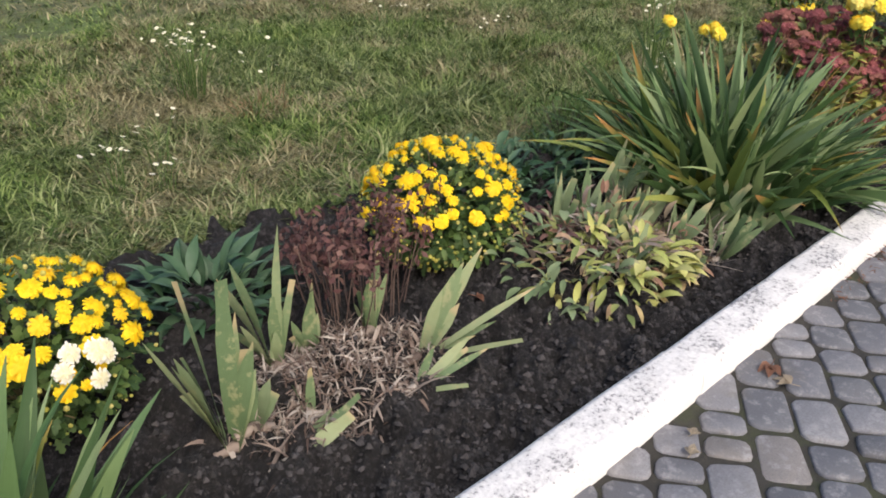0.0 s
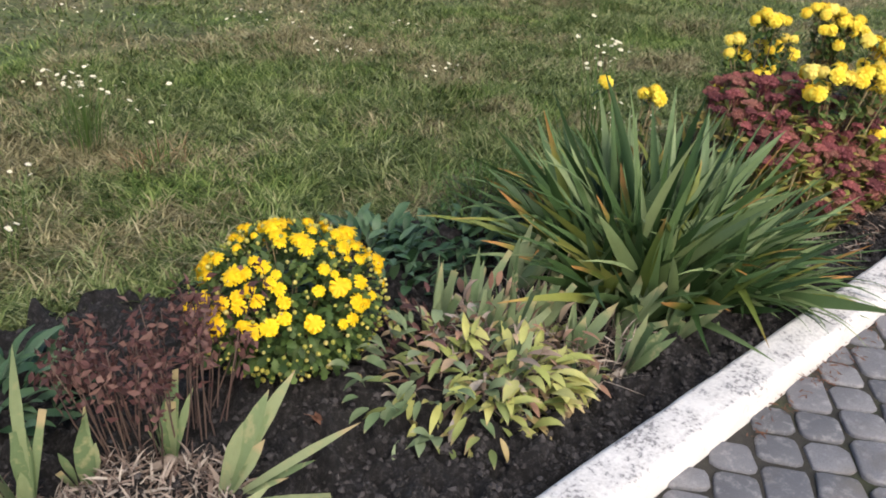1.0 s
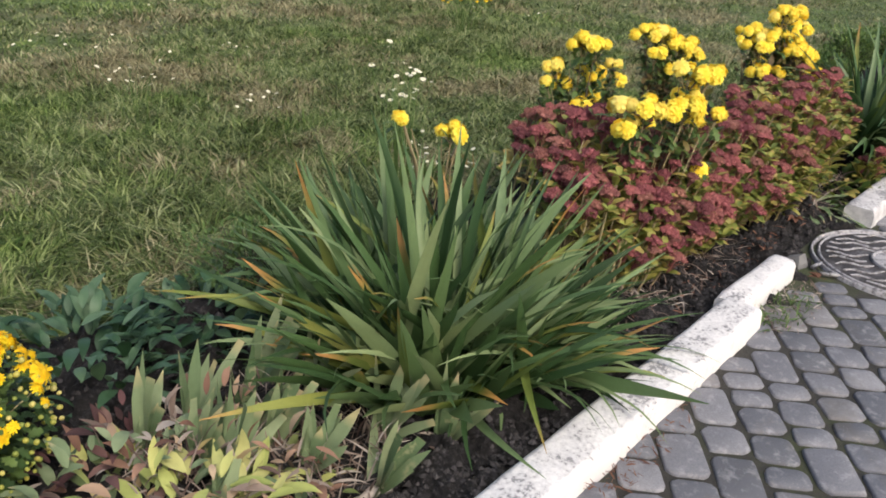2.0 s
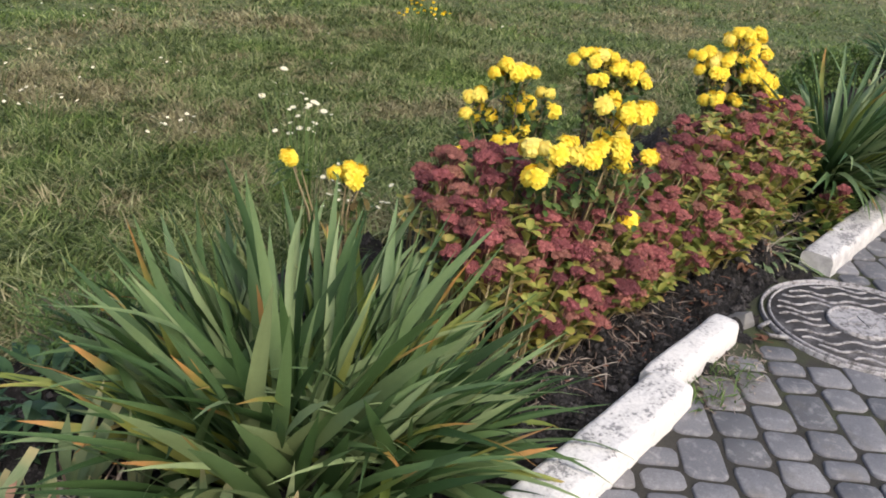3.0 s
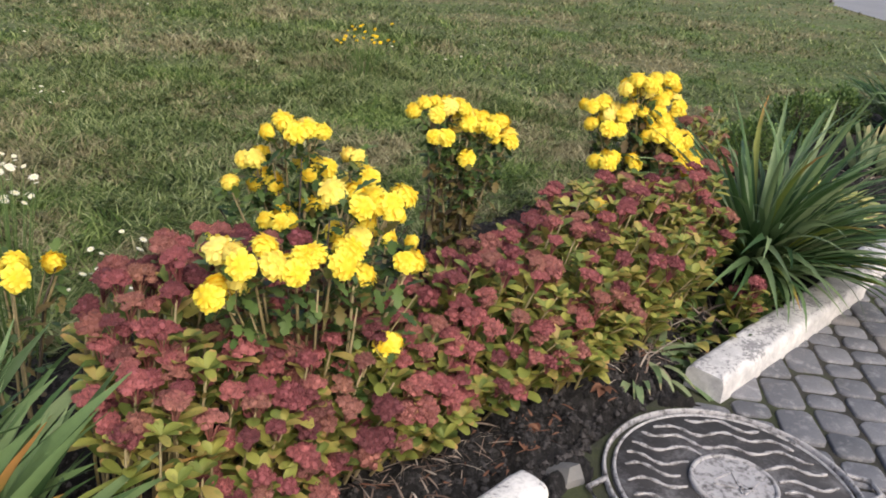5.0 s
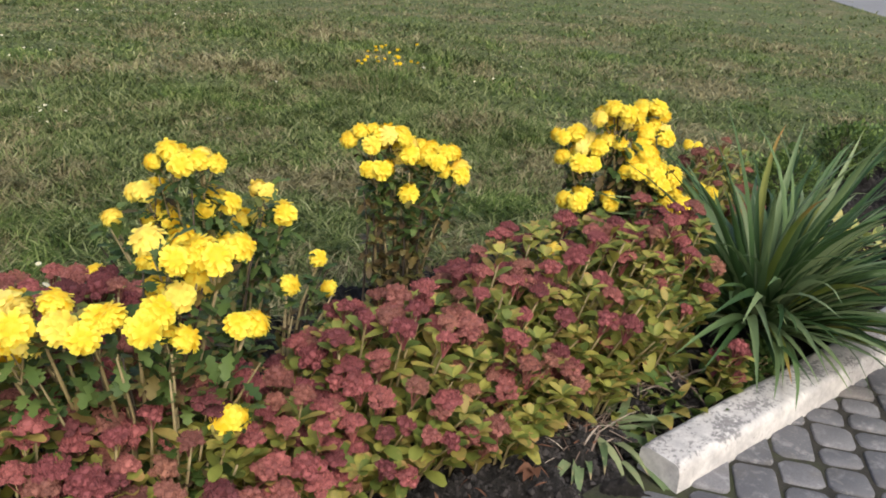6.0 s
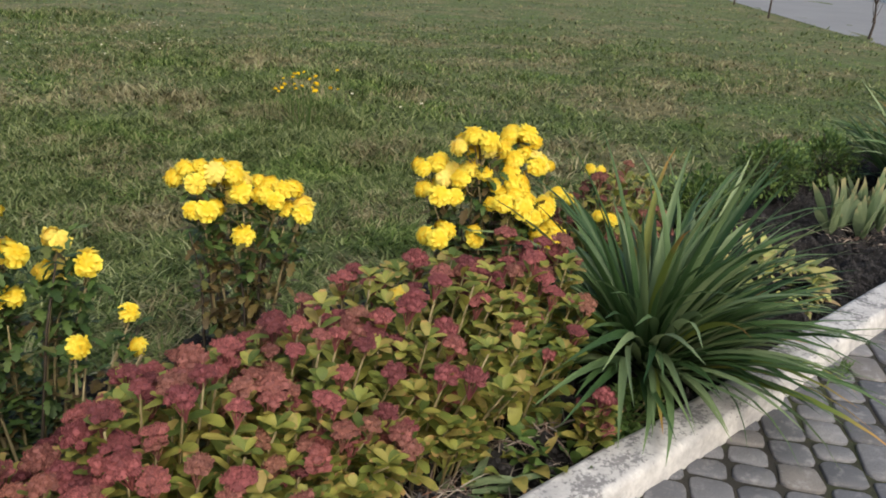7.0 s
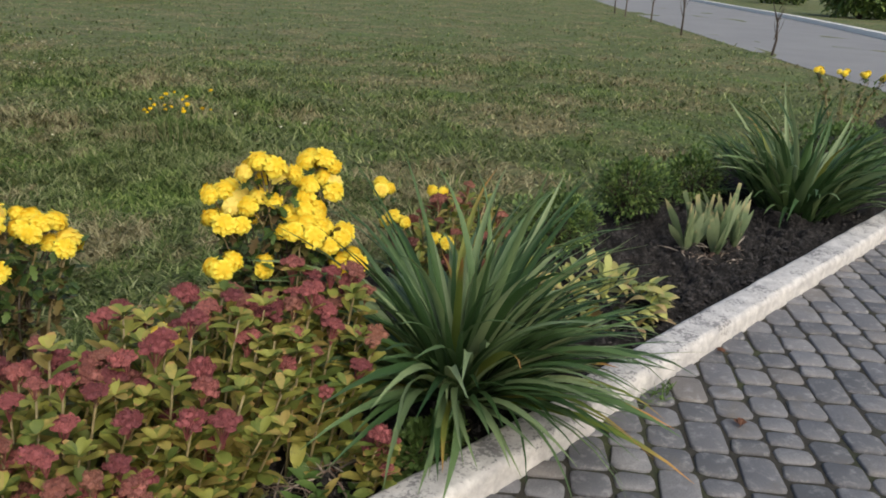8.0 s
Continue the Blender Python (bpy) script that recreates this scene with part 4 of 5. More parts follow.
sedum(4.30, 1.64, 0.34, 0.34, 0.54, 110, "clump of crimson stonecrop heads on pale leggy stems", 31, low=0.86, leaves=5, bare=0.05, foot=0.92, lean=(0.05, -0.2), high=True)
sedum(4.02, 1.44, 0.12, 0.20, 0.46, 34, "bare pale stonecrop stems with few small leaves", 38, leaves=4, low=0.9, bare=0.3, foot=0.95, lean=(0.0, -0.05), high=True)
sedum(4.22, 1.33, 0.17, 0.14, 0.40, 34, "low stonecrop with crimson heads and pale drooping leaves", 39, leaves=9, low=0.45, bare=0.08, foot=0.8)
sedum(4.50, 1.42, 0.27, 0.24, 0.48, 74, "crimson stonecrop with yellowing fleshy leaves", 32, low=0.42, leaves=10, bare=0.08, foot=0.75)
sedum(4.72, 1.34, 0.22, 0.16, 0.40, 36, "leafy stonecrop front with small crimson heads", 47, low=0.42, leaves=12, bare=0.16, foot=0.8)
sedum(5.08, 1.43, 0.36, 0.31, 0.50, 96, "broad clump of crimson stonecrop leaning to the paving", 33, leaves=13, low=0.5, bare=0.10, foot=0.7)
sedum(5.46, 1.43, 0.28, 0.31, 0.51, 62, "crimson stonecrop with crowded flat heads", 40, leaves=14, low=0.55, bare=0.14, foot=0.7)
sedum(5.84, 1.43, 0.30, 0.33, 0.53, 54, "crimson stonecrop with many yellow green leaves", 34, leaves=14, low=0.78, bare=0.36, foot=0.75)
sedum(6.18, 1.37, 0.21, 0.23, 0.58, 40, "tall stonecrop with yellow green leaves and dull crimson heads", 35, leaves=15, lean=(0.1, -0.2), low=0.82, bare=0.14, foot=0.8)
sedum(5.72, 1.22, 0.22, 0.10, 0.26, 24, "low leafy stonecrop shoots in front of the clump", 48, leaves=9, low=0.7, bare=0.6, foot=0.9, lean=(0.0, -0.2))
sedum(5.36, 1.22, 0.20, 0.10, 0.30, 26, "low stonecrop shoots with small crimson heads", 49, leaves=10, low=0.7, bare=0.3, foot=0.9, lean=(0.0, -0.2))
sedum(7.54, 1.98, 0.34, 0.24, 0.49, 38, "brownish red stonecrop behind the daylily", 36, heads=HEADS_BROWN, lean=(0, -0.1), leaves=10)
sedum(6.14, 0.99, 0.05, 0.05, 0.26, 4, "short stonecrop sprig beside the kerb", 37, leaves=12, lean=(0.1, -0.2), bare=0.0)


def oval_scatter(name, x, y, rx, ry, h, n, size, mat, label, category, seed, shape="dome", aspect=0.5, group="", twigs=0, twig_mat=None, lumps=0.25, z=None, low=0.0):
    """A bush of many small leaves on twigs, with an uneven outline."""
    r = random.Random(seed)
    t = thing(name, x, y, (soil_at(x, y) if z is None else z) - 0.005, label, category, group)
    b = Build()
    for i in range(n):
        q = rand_dir(r, -0.85)
        k = (1 - lumps) + lumps * 2 * noise.noise(q * 2.2 + Vector((seed * 3.1, 0, 0)))
        k *= r.uniform(0.45, 1.0) ** 0.6
        p = Vector((q.x * rx * k, q.y * ry * k, max(0.01, h * (0.45 + low) + q.z * h * 0.55 * k)))
        ln = size * r.uniform(0.7, 1.3)
        card(b, p, q + rand_dir(r) * 0.9 + Vector((0, 0, 0.3)), (0, 0, 1) if abs(q.z) < 0.9 else (1, 0, 0), ln, ln * aspect)
    for i in range(twigs):
        q = rand_dir(r, 0.0)
        e = Vector((q.x * rx * 0.85, q.y * ry * 0.85, h * 0.45 + q.z * h * 0.45))
        tw = Build()
        tube(tw, [(q.x * 0.03 * rx, q.y * 0.03, 0), e * 0.5 + Vector((0, 0, h * 0.05)), e], [size * 0.14, size * 0.1, size * 0.04], 4)
        part("twig", tw, twig_mat or M_BARK, t)
    part("foliage", b, mat, t, kind="stuff")
    return t


oval_scatter("boxwood", 8.36, 1.98, 0.40, 0.26, 0.36, 3000, 0.034, M_BOX, "low dark green boxwood shrub at the back of the bed", "shrub", 41, group="boxwood shrubs", twigs=40)
oval_scatter("boxwood", 9.16, 2.00, 0.36, 0.26, 0.40, 2800, 0.034, M_BOX, "low boxwood shrub with browning lower twigs", "shrub", 42, group="boxwood shrubs", twigs=40)
oval_scatter("boxwood", 9.95, 1.98, 0.42, 0.28, 0.42, 2800, 0.034, M_BOX, "dark green boxwood shrub near the lawn", "shrub", 43, group="boxwood shrubs", twigs=40)
oval_scatter("small_shrub", 3.12, 2.28, 0.28, 0.22, 0.36, 2400, 0.026, M_LIGHTBUSH, "light green feathery small shrub behind the daylily", "shrub", 44, aspect=0.3, twigs=40)
oval_scatter("ground_cover", 6.38, 1.02, 0.24, 0.11, 0.12, 620, 0.032, M_LIGHTBUSH, "low bright green weed creeping over the kerb", "weed", 45, aspect=0.6, twigs=14, twig_mat=M_SEDUM_STEM)


def leafy_low(x, y, n, lmin, lmax, wid, mat, label, category, seed, rise=(0.2, 1.1), r0=0.06, name="leafy_plant", shape=oval, group="", high=0.03):
    """A low rosette of broad leaves, each a piece of its own."""
    r = random.Random(seed)
    t = thing(name, x, y, soil_at(x, y) - 0.005, label, category, group)
    for i in range(n):
        b = Build()
        a = r.uniform(0, 6.28)
        q = math.sqrt(r.random()) * r0
        ln = r.uniform(lmin, lmax)
        strap(b, (math.cos(a) * q, math.sin(a) * q, r.uniform(0, high) * (1.1 - 0.7 * (q / r0) ** 2)), a + r.gauss(0, 0.5), ln, ln * wid * r.uniform(0.8, 1.2), r.uniform(*rise), r.uniform(0.5, 1.6), 5, shape, 0.25, r.uniform(-0.6, 0.6))
        part("leaf", b, mat, t)
    return t


leafy_low(2.48, 2.20, 190, 0.06, 0.12, 0.36, M_PRIM, "dark blue green leafy perennial behind the chrysanthemum", "perennial", 51, r0=0.34, rise=(0.2, 1.3), high=0.16)
leafy_low(2.84, 2.16, 140, 0.06, 0.12, 0.36, M_PRIM, "dark green leafy perennial next to the daylily", "perennial", 52, r0=0.24, rise=(0.2, 1.3), high=0.15)
leafy_low(1.13, 2.20, 110, 0.09, 0.18, 0.28, M_PRIM, "dark blue green leaf rosette beside the iris", "perennial", 53, r0=0.20, rise=(0.2, 1.4), high=0.12)
leafy_low(1.25, 2.75, 16, 0.08, 0.16, 0.35, M_PRIM, "small green rosette at the lawn's edge", "weed", 54, r0=0.1)
leafy_low(2.22, 1.44, 130, 0.06, 0.125, 0.27, M_HOSTA, "fading peony with pale yellow green and brown leaves", "peony", 55, r0=0.30, rise=(-0.7, 1.2), name="peony", high=0.2)
leafy_low(2.33, 1.34, 64, 0.075, 0.135, 0.30, M_PEONY_PALE, "pale yellow green drooping front leaves of the peony", "peony", 67, r0=0.17, rise=(-0.15, 0.75), name="peony", high=0.12)
leafy_low(2.50, 1.44, 120, 0.035, 0.10, 0.36, M_HOSTA, "fading peony with dry curled narrow leaves", "peony", 56, r0=0.24, rise=(-0.2, 1.3), name="peony", high=0.10)
leafy_low(2.30, 1.50, 90, 0.04, 0.11, 0.22, M_STRAW, "dry pale curled leaves of the peony", "peony", 64, r0=0.28, rise=(-0.6, 1.5), name="peony", high=0.2)
leafy_low(2.18, 1.50, 90, 0.04, 0.10, 0.40, M_IRIS_GREY, "grey green peony leaves fading", "peony", 65, r0=0.30, rise=(-0.5, 1.2), name="peony", high=0.16)
leafy_low(2.42, 1.50, 110, 0.035, 0.09, 0.34, M_PINK_DRY, "pinkish brown dry leaves of the peony", "peony", 66, r0=0.34, rise=(-0.4, 1.4), name="peony", high=0.19)
leafy_low(2.30, 1.66, 50, 0.04, 0.09, 0.36, M_DRY_HEAD, "withered red brown leaves among the peonies", "peony", 63, r0=0.20, rise=(-0.2, 1.3), name="peony", high=0.18)
leafy_low(7.84, 1.36, 190, 0.06, 0.13, 0.42, M_HOSTA, "yellowing peony with pale drooping leaves", "peony", 57, r0=0.30, rise=(-0.2, 1.2), name="peony", high=0.18)
leafy_low(5.85, 1.10, 60, 0.05, 0.10, 0.42, M_LIGHTBUSH, "bright green weeds at the foot of the stonecrop", "weed", 59, r0=0.22, rise=(0.2, 1.4), name="leafy_weed")
leafy_low(6.15, 1.06, 60, 0.05, 0.10, 0.42, M_LIGHTBUSH, "bright green weeds behind the kerb", "weed", 60, r0=0.20, rise=(0.2, 1.4), name="leafy_weed")
leafy_low(5.98, 1.12, 46, 0.06, 0.12, 0.42, M_SEDUM_LEAF, "yellowing low leaves under the stonecrop", "stonecrop", 68, r0=0.24, rise=(0.1, 1.2), name="stonecrop", high=0.10)
leafy_low(5.68, 1.12, 30, 0.12, 0.24, 0.16, M_IRIS, "pale narrow leaves drooping on the soil", "weed", 62, r0=0.16, rise=(-0.1, 0.5), name="leafy_weed", shape=lance)


def iris_fan(x, y, leaves, mat, label, seed, group="cut irises"):
    """A fan of sword leaves, cut back. leaves: heading, lean from upright, length, width."""
    r = random.Random(seed)
    t = thing("iris", x, y, soil_at(x, y) - 0.01, label, "iris", group)
    more = [(a + r.gauss(0, 0.25), lean + r.uniform(-0.12, 0.2), ln * r.uniform(0.45, 0.9), w * r.uniform(0.7, 1.05)) for a, lean, ln, w in leaves if ln > 0.15]
    for a, lean, ln, w in leaves + more:
        b = Build()
        strap(b, (math.cos(a) * 0.012, math.sin(a) * 0.012, 0), a, ln, w, math.pi / 2 - lean, r.uniform(0.02, 0.2), 6, sword, 0.12, r.uniform(1.0, 2.0) if abs(lean) < 0.25 else 1.4, cut=r.random() < 0.25)
        part("leaf", b, mat, t)
    for k in range(4):
        b = Build()
        strap(b, (r.gauss(0, 0.02), r.gauss(0, 0.02), 0), r.uniform(0, 6.28), r.uniform(0.06, 0.16), r.uniform(0.008, 0.018), r.uniform(0.1, 1.2), r.uniform(0.4, 1.6), 5, lance, 0.3, r.uniform(-1, 1))
        part("dry_leaf", b, M_STRAW, t, "dry pale leaf")
    b = Build()
    tube(b, [(-0.05, 0.01, 0.0), (0, 0, 0.012), (0.05, -0.02, 0.002)], [0.012, 0.017, 0.010], 7)
    part("rhizome", b, M_STRAW, t, "pale knobbly root")
    return t


iris_fan(0.82, 1.53, [(0.3, 0.03, 0.50, 0.046), (2.5, 0.30, 0.32, 0.048), (2.6, 0.40, 0.40, 0.026), (-0.3, 0.16, 0.33, 0.046), (2.4, 0.12, 0.52, 0.020), (0.3, 0.12, 0.40, 0.034), (0.5, 0.26, 0.24, 0.036)], M_IRIS, "fan of green iris leaves cut back, on bare soil", 61)
iris_fan(1.075, 1.71, [(2.5, 0.34, 0.34, 0.048), (0.1, 0.04, 0.46, 0.026), (2.6, 0.20, 0.38, 0.036), (0.4, 0.06, 0.26, 0.042), (0.2, 0.0, 0.24, 0.044)], M_IRIS, "iris fan with one tall narrow leaf", 62)
iris_fan(1.22, 1.76, [(0.3, 0.02, 0.24, 0.048), (0.3, 0.08, 0.28, 0.024), (2.6, 0.15, 0.16, 0.03)], M_IRIS, "short cut iris fan with brown edges", 63)
iris_fan(1.42, 1.71, [(0.3, 0.02, 0.22, 0.048), (0.0, 0.12, 0.28, 0.022), (2.4, 0.1, 0.16, 0.03)], M_IRIS, "short yellow green cut iris", 64)
iris_fan(1.44, 1.50, [(-0.3, 0.40, 0.34, 0.046), (-0.25, 0.50, 0.40, 0.038), (-0.2, 0.28, 0.24, 0.036), (-0.3, 0.46, 0.28, 0.042), (-0.6, 0.95, 0.42, 0.022), (-0.5, 1.1, 0.26, 0.022)], M_IRIS, "green iris fan leaning over the soil", 65)
iris_fan(1.04, 1.50, [(0.6, 0.1, 0.15, 0.028), (2.0, 0.3, 0.11, 0.020)], M_IRIS, "small iris stub among straw", 66)
iris_fan(0.90, 1.40, [(-0.3, 1.0, 0.20, 0.042), (0.1, 1.25, 0.26, 0.026)], M_IRIS, "fallen iris leaf on the soil", 67)
iris_fan(1.32, 1.38, [(-0.2, 0.9, 0.22, 0.028), (0.1, 0.5, 0.14, 0.024), (-0.4, 1.1, 0.24, 0.02)], M_IRIS, "low pale iris leaves by the soil", 68)
iris_fan(0.88, 1.52, [(0.8, 0.1, 0.20, 0.046), (-0.6, 0.2, 0.17, 0.038)], M_IRIS_GREY, "grey green short iris fan", 69)
for k, (x, y) in enumerate([(8.92, 1.46), (9.02, 1.34), (9.12, 1.48), (9.20, 1.32), (9.28, 1.42)]):
    rr = random.Random(70 + k)
    iris_fan(x, y, [(rr.uniform(-0.8, 0.8) if j % 2 else rr.uniform(2.3, 3.9), rr.uniform(0.05, 0.5), rr.uniform(0.20, 0.38), rr.uniform(0.03, 0.046)) for j in range(9)], M_IRIS_GREY, "grey green iris fan cut back", 75 + k, "cut grey irises")
for k, (x, y, ln) in enumerate([(2.72, 1.22, 0.2), (2.62, 1.36, 0.2), (2.50, 1.24, 0.16), (2.62, 1.62, 0.26), (2.50, 1.70, 0.26), (2.74, 1.76, 0.28), (2.86, 1.64, 0.26), (2.42, 1.58, 0.22), (2.88, 1.36, 0.24), (2.98, 1.22, 0.22), (2.36, 1.72, 0.26), (2.48, 1.50, 0.24), (2.60, 1.50, 0.24), (2.34, 1.34, 0.14)]):
    rr = random.Random(80 + k)
    iris_fan(x, y, [(rr.uniform(-1.5, 1.2), rr.uniform(0.05, 0.9), ln * rr.uniform(0.7, 1.2), rr.uniform(0.026, 0.036)) for j in range(6)], M_IRIS_GREY if k % 3 else M_IRIS, "iris leaves cut back beside the clump", 85 + k, "leaning irises")


def dry_sedum(x, y, rx, ry, h, n, seed):
    r = random.Random(seed)
    t = thing("dried_stonecrop", x, y, soil_at(x, y) - 0.005, "dried dark red stonecrop stalks with withered leaves", "stonecrop")
    lv = Build()
    for i in range(n):
        a, rad = r.uniform(0, 6.28), math.sqrt(r.random())
        root = Vector((math.cos(a) * rad * rx * 0.7, math.sin(a) * rad * ry * 0.7, 0))
        top = Vector((math.cos(a) * rad * rx + r.gauss(0, 0.03), math.sin(a) * rad * ry + r.gauss(0, 0.03), h * r.uniform(0.7, 1.08)))
        st = Build()
        tube(st, [root, root.lerp(top, 0.5) + rand_dir(r) * 0.012, top], [0.0026, 0.0022, 0.0014], 4)
        part("stalk", st, M_DRY_SEDUM, t)
        for j in range(24):
            s = 0.45 + 0.6 * r.random() ** 0.30
            card(lv, root.lerp(top, s) + rand_dir(r) * 0.035 * s, rand_dir(r) + Vector((0, 0, -0.3)), rand_dir(r), r.uniform(0.018, 0.040), r.uniform(0.010, 0.020))
    part("withered_leaves", lv, M_DRY_HEAD, t, kind="stuff")


dry_sedum(1.46, 1.80, 0.27, 0.15, 0.38, 46, 91)


def litter(name, x, y, rx, ry, n, lmin, lmax, width, mat, label, category, seed, zfun=soil_at, up=0.5):
    r = random.Random(seed)
    t = thing(name, x, y, 0, label, category, kind="stuff")
    b = Build()
    for i in range(n):
        a, q = r.uniform(0, 6.28), math.sqrt(r.random())
        px, py = math.cos(a) * q * rx, math.sin(a) * q * ry
        ln = r.uniform(lmin, lmax)
        strap(b, (px, py, zfun(x + px, y + py) + r.uniform(0.002, 0.04) * (1.2 - q)), r.uniform(0, 6.28), ln, width * r.uniform(0.5, 1.4), r.uniform(-0.1, up), r.uniform(0.0, 1.2), 4, lance, 0.3, r.uniform(-2, 2))
    part("pieces", b, mat, t, kind="stuff")


litter("straw_litter", 1.19, 1.56, 0.36, 0.22, 2100, 0.015, 0.075, 0.0062, M_STRAW, "pale dry iris straw on the soil", "straw", 92, up=1.25)
litter("straw_litter", 9.0, 1.34, 0.25, 0.15, 160, 0.02, 0.08, 0.006, M_STRAW, "pale dry straw at the cut irises", "straw", 93)
litter("straw_litter", 2.56, 1.46, 0.38, 0.28, 800, 0.04, 0.16, 0.006, M_STRAW, "dry leaf litter under the peonies", "straw", 94, up=1.3)
litter("straw_litter", 4.4, 1.22, 0.60, 0.12, 300, 0.03, 0.13, 0.005, M_STRAW, "dry fallen stems under the stonecrop", "straw", 95)
litter("straw_litter", 5.2, 1.15, 1.3, 0.12, 160, 0.02, 0.06, 0.006, M_DEAD, "brown leaf crumbs on the soil", "leaf litter", 96)


litter("straw_litter", 5.85, 1.14, 0.42, 0.10, 200, 0.05, 0.18, 0.005, M_STRAW, "dry fallen stems among the weeds", "straw", 101, up=0.7)
litter("weed_patch", 4.50, 0.80, 0.22, 0.09, 130, 0.02, 0.07, 0.005, M_LIGHTBUSH, "tufts of weed at the kerb's step", "weed", 97, zfun=lambda x, y: -0.004, up=1.3)
litter("straw_litter", 4.55, 0.80, 0.28, 0.10, 200, 0.015, 0.05, 0.004, M_STRAW, "dry crumbs along the kerb", "leaf litter", 98, zfun=lambda x, y: -0.006)
litter("weed_patch", 7.35, 0.74, 0.10, 0.03, 60, 0.02, 0.06, 0.006, M_LIGHTBUSH, "moss and weed tuft at the kerb's foot", "weed", 99, zfun=lambda x, y: -0.004, up=1.3)
litter("straw_litter", 3.2, 0.78, 0.5, 0.05, 150, 0.012, 0.04, 0.004, M_DEAD, "brown crumbs along the kerb", "leaf litter", 100, zfun=lambda x, y: -0.004)


def dead_leaf(x, y, z, s, turn, mat, label, seed):
    r = random.Random(seed)
    b = Build()
    for k in (-0.7, 0.0, 0.7):
        leaf(b, (0, 0, 0.006), (math.cos(k), math.sin(k), 0.25), (0, 0, 1), s * (1 if k == 0 else 0.8), s * 0.55, r.uniform(0.1, 0.5), r.uniform(0.3, 0.9), 4)
    tube(b, [(0, 0, 0.006), (-s * 0.6, r.uniform(-0.01, 0.01), 0.012)], [0.0015, 0.001], 4)
    ob = new("fallen_leaf", b.mesh("fallen_leaf", mat))
    ob.matrix_basis = pose(x, y, z, 0, 0, turn)
    tagged(ob, label, "leaf", "fallen leaves")


for k, (x, y, s, tn, pale) in enumerate([(2.20, 0.74, 0.06, 200, 0), (2.16, 0.66, 0.05, 100, 1), (1.68, 0.70, 0.04, 20, 1), (4.86, 0.80, 0.05, 70, 0), (4.93, 1.06, 0.06, 10, 0), (5.05, 1.10, 0.055, 120, 0), (5.36, 1.08, 0.06, 200, 0), (4.9, 0.83, 0.04, 300, 1), (7.36, 0.44, 0.045, 30, 0), (7.86, 0.74, 0.04, 80, 0), (1.75, 0.74, 0.035, 10, 1), (1.80, 1.60, 0.05, 300, 0)]):
    dead_leaf(x, y, 0.004 if y < 0.79 else soil_at(x, y) + 0.004, s, tn, M_DEAD_PALE if pale else M_DEAD, "pale curled fallen leaf" if pale else "brown red curled fallen leaf", k)

stone_b = Build()
stone_b.add([(-0.05, -0.045, -0.02), (0.06, -0.04, -0.02), (0.055, 0.045, -0.02), (-0.045, 0.04, -0.02), (-0.035, -0.03, 0.02), (-0.012, -0.022, 0.055), (-0.01, 0.012, 0.05), (-0.033, 0.028, 0.018), (0.042, 0.0, 0.012)],
            [(3, 2, 1, 0), (0, 1, 5, 4), (1, 8, 5), (2, 6, 8), (1, 2, 8), (5, 8, 6), (2, 3, 7, 6), (3, 0, 4, 7), (4, 5, 6, 7)])
stone = new("stone_chip", stone_b.mesh("stone_chip", M_CONCRETE, False))
stone.matrix_basis = pose(4.96, 0.93, 0.0, 0, -12, 75)
tagged(stone, "broken grey concrete chip beside the manhole cover", "stone")


# ---- lawn flowers ----
def daisy_mesh(r):
    b = Build()
    for i in range(9):
        a = 2 * math.pi * i / 9
        leaf(b, (0, 0, 0), (math.cos(a), math.sin(a), 0.15), (0, 0, 1), 0.010, 0.006, 0.2, 0.1, 2)
    return b.mesh("flower", M_WHITE_PETAL)


DAISY = spread("daisy", 2, daisy_mesh)


def daisy_clump(x, y, rr, h, n, label, seed, meshes=None, scale=1.35):
    r = random.Random(seed)
    t = thing("wild_daisy", x, y, 0, label, "wildflower", "wild daisies in the lawn")
    for i in range(n):
        st = Build()
        p = Vector((r.gauss(0, rr), r.gauss(0, rr), h * r.uniform(0.7, 1.1)))
        tube(st, [(p.x * 0.4, p.y * 0.4, 0), (p.x * 0.6, p.y * 0.6, p.z * 0.6), p], [0.0025, 0.002, 0.0012], 3)
        piece("flower", r.choice(meshes or DAISY), t, toward(Vector((0, 0, 1)) + rand_dir(r) * 0.5, p, 0, scale * r.uniform(0.7, 1.2)))
        part("stem", st, M_LIGHTBUSH, t)


for k, (x, y, rr, h, n) in enumerate([(2.16, 4.22, 0.13, 0.40, 46), (2.35, 3.75, 0.10, 0.34, 8), (1.30, 3.30, 0.06, 0.22, 9), (1.45, 3.15, 0.05, 0.15, 6), (1.55, 3.42, 0.05, 0.28, 6), (3.92, 4.41, 0.10, 0.34, 7), (4.62, 4.15, 0.10, 0.14, 10), (4.05, 2.41, 0.07, 0.72, 26), (4.40, 2.58, 0.13, 0.22, 22), (4.13, 4.88, 0.12, 0.2, 10), (5.4, 5.4, 0.3, 0.14, 14), (8.28, 8.8, 0.22, 0.3, 16), (4.2, 5.6, 0.3, 0.3, 12), (3.0, 6.5, 0.4, 0.3, 16), (5.6, 7.4, 0.4, 0.3, 14), (7.5, 9.5, 0.6, 0.35, 26), (8.9, 10.7, 0.5, 0.35, 24), (6.2, 10.5, 0.7, 0.35, 24), (6.4, 5.6, 0.5, 0.15, 8), (9.3, 5.5, 0.5, 0.12, 6)]):
    daisy_clump(x, y, rr, h, n, "wild white daisies on thin stems in the lawn", 100 + k)
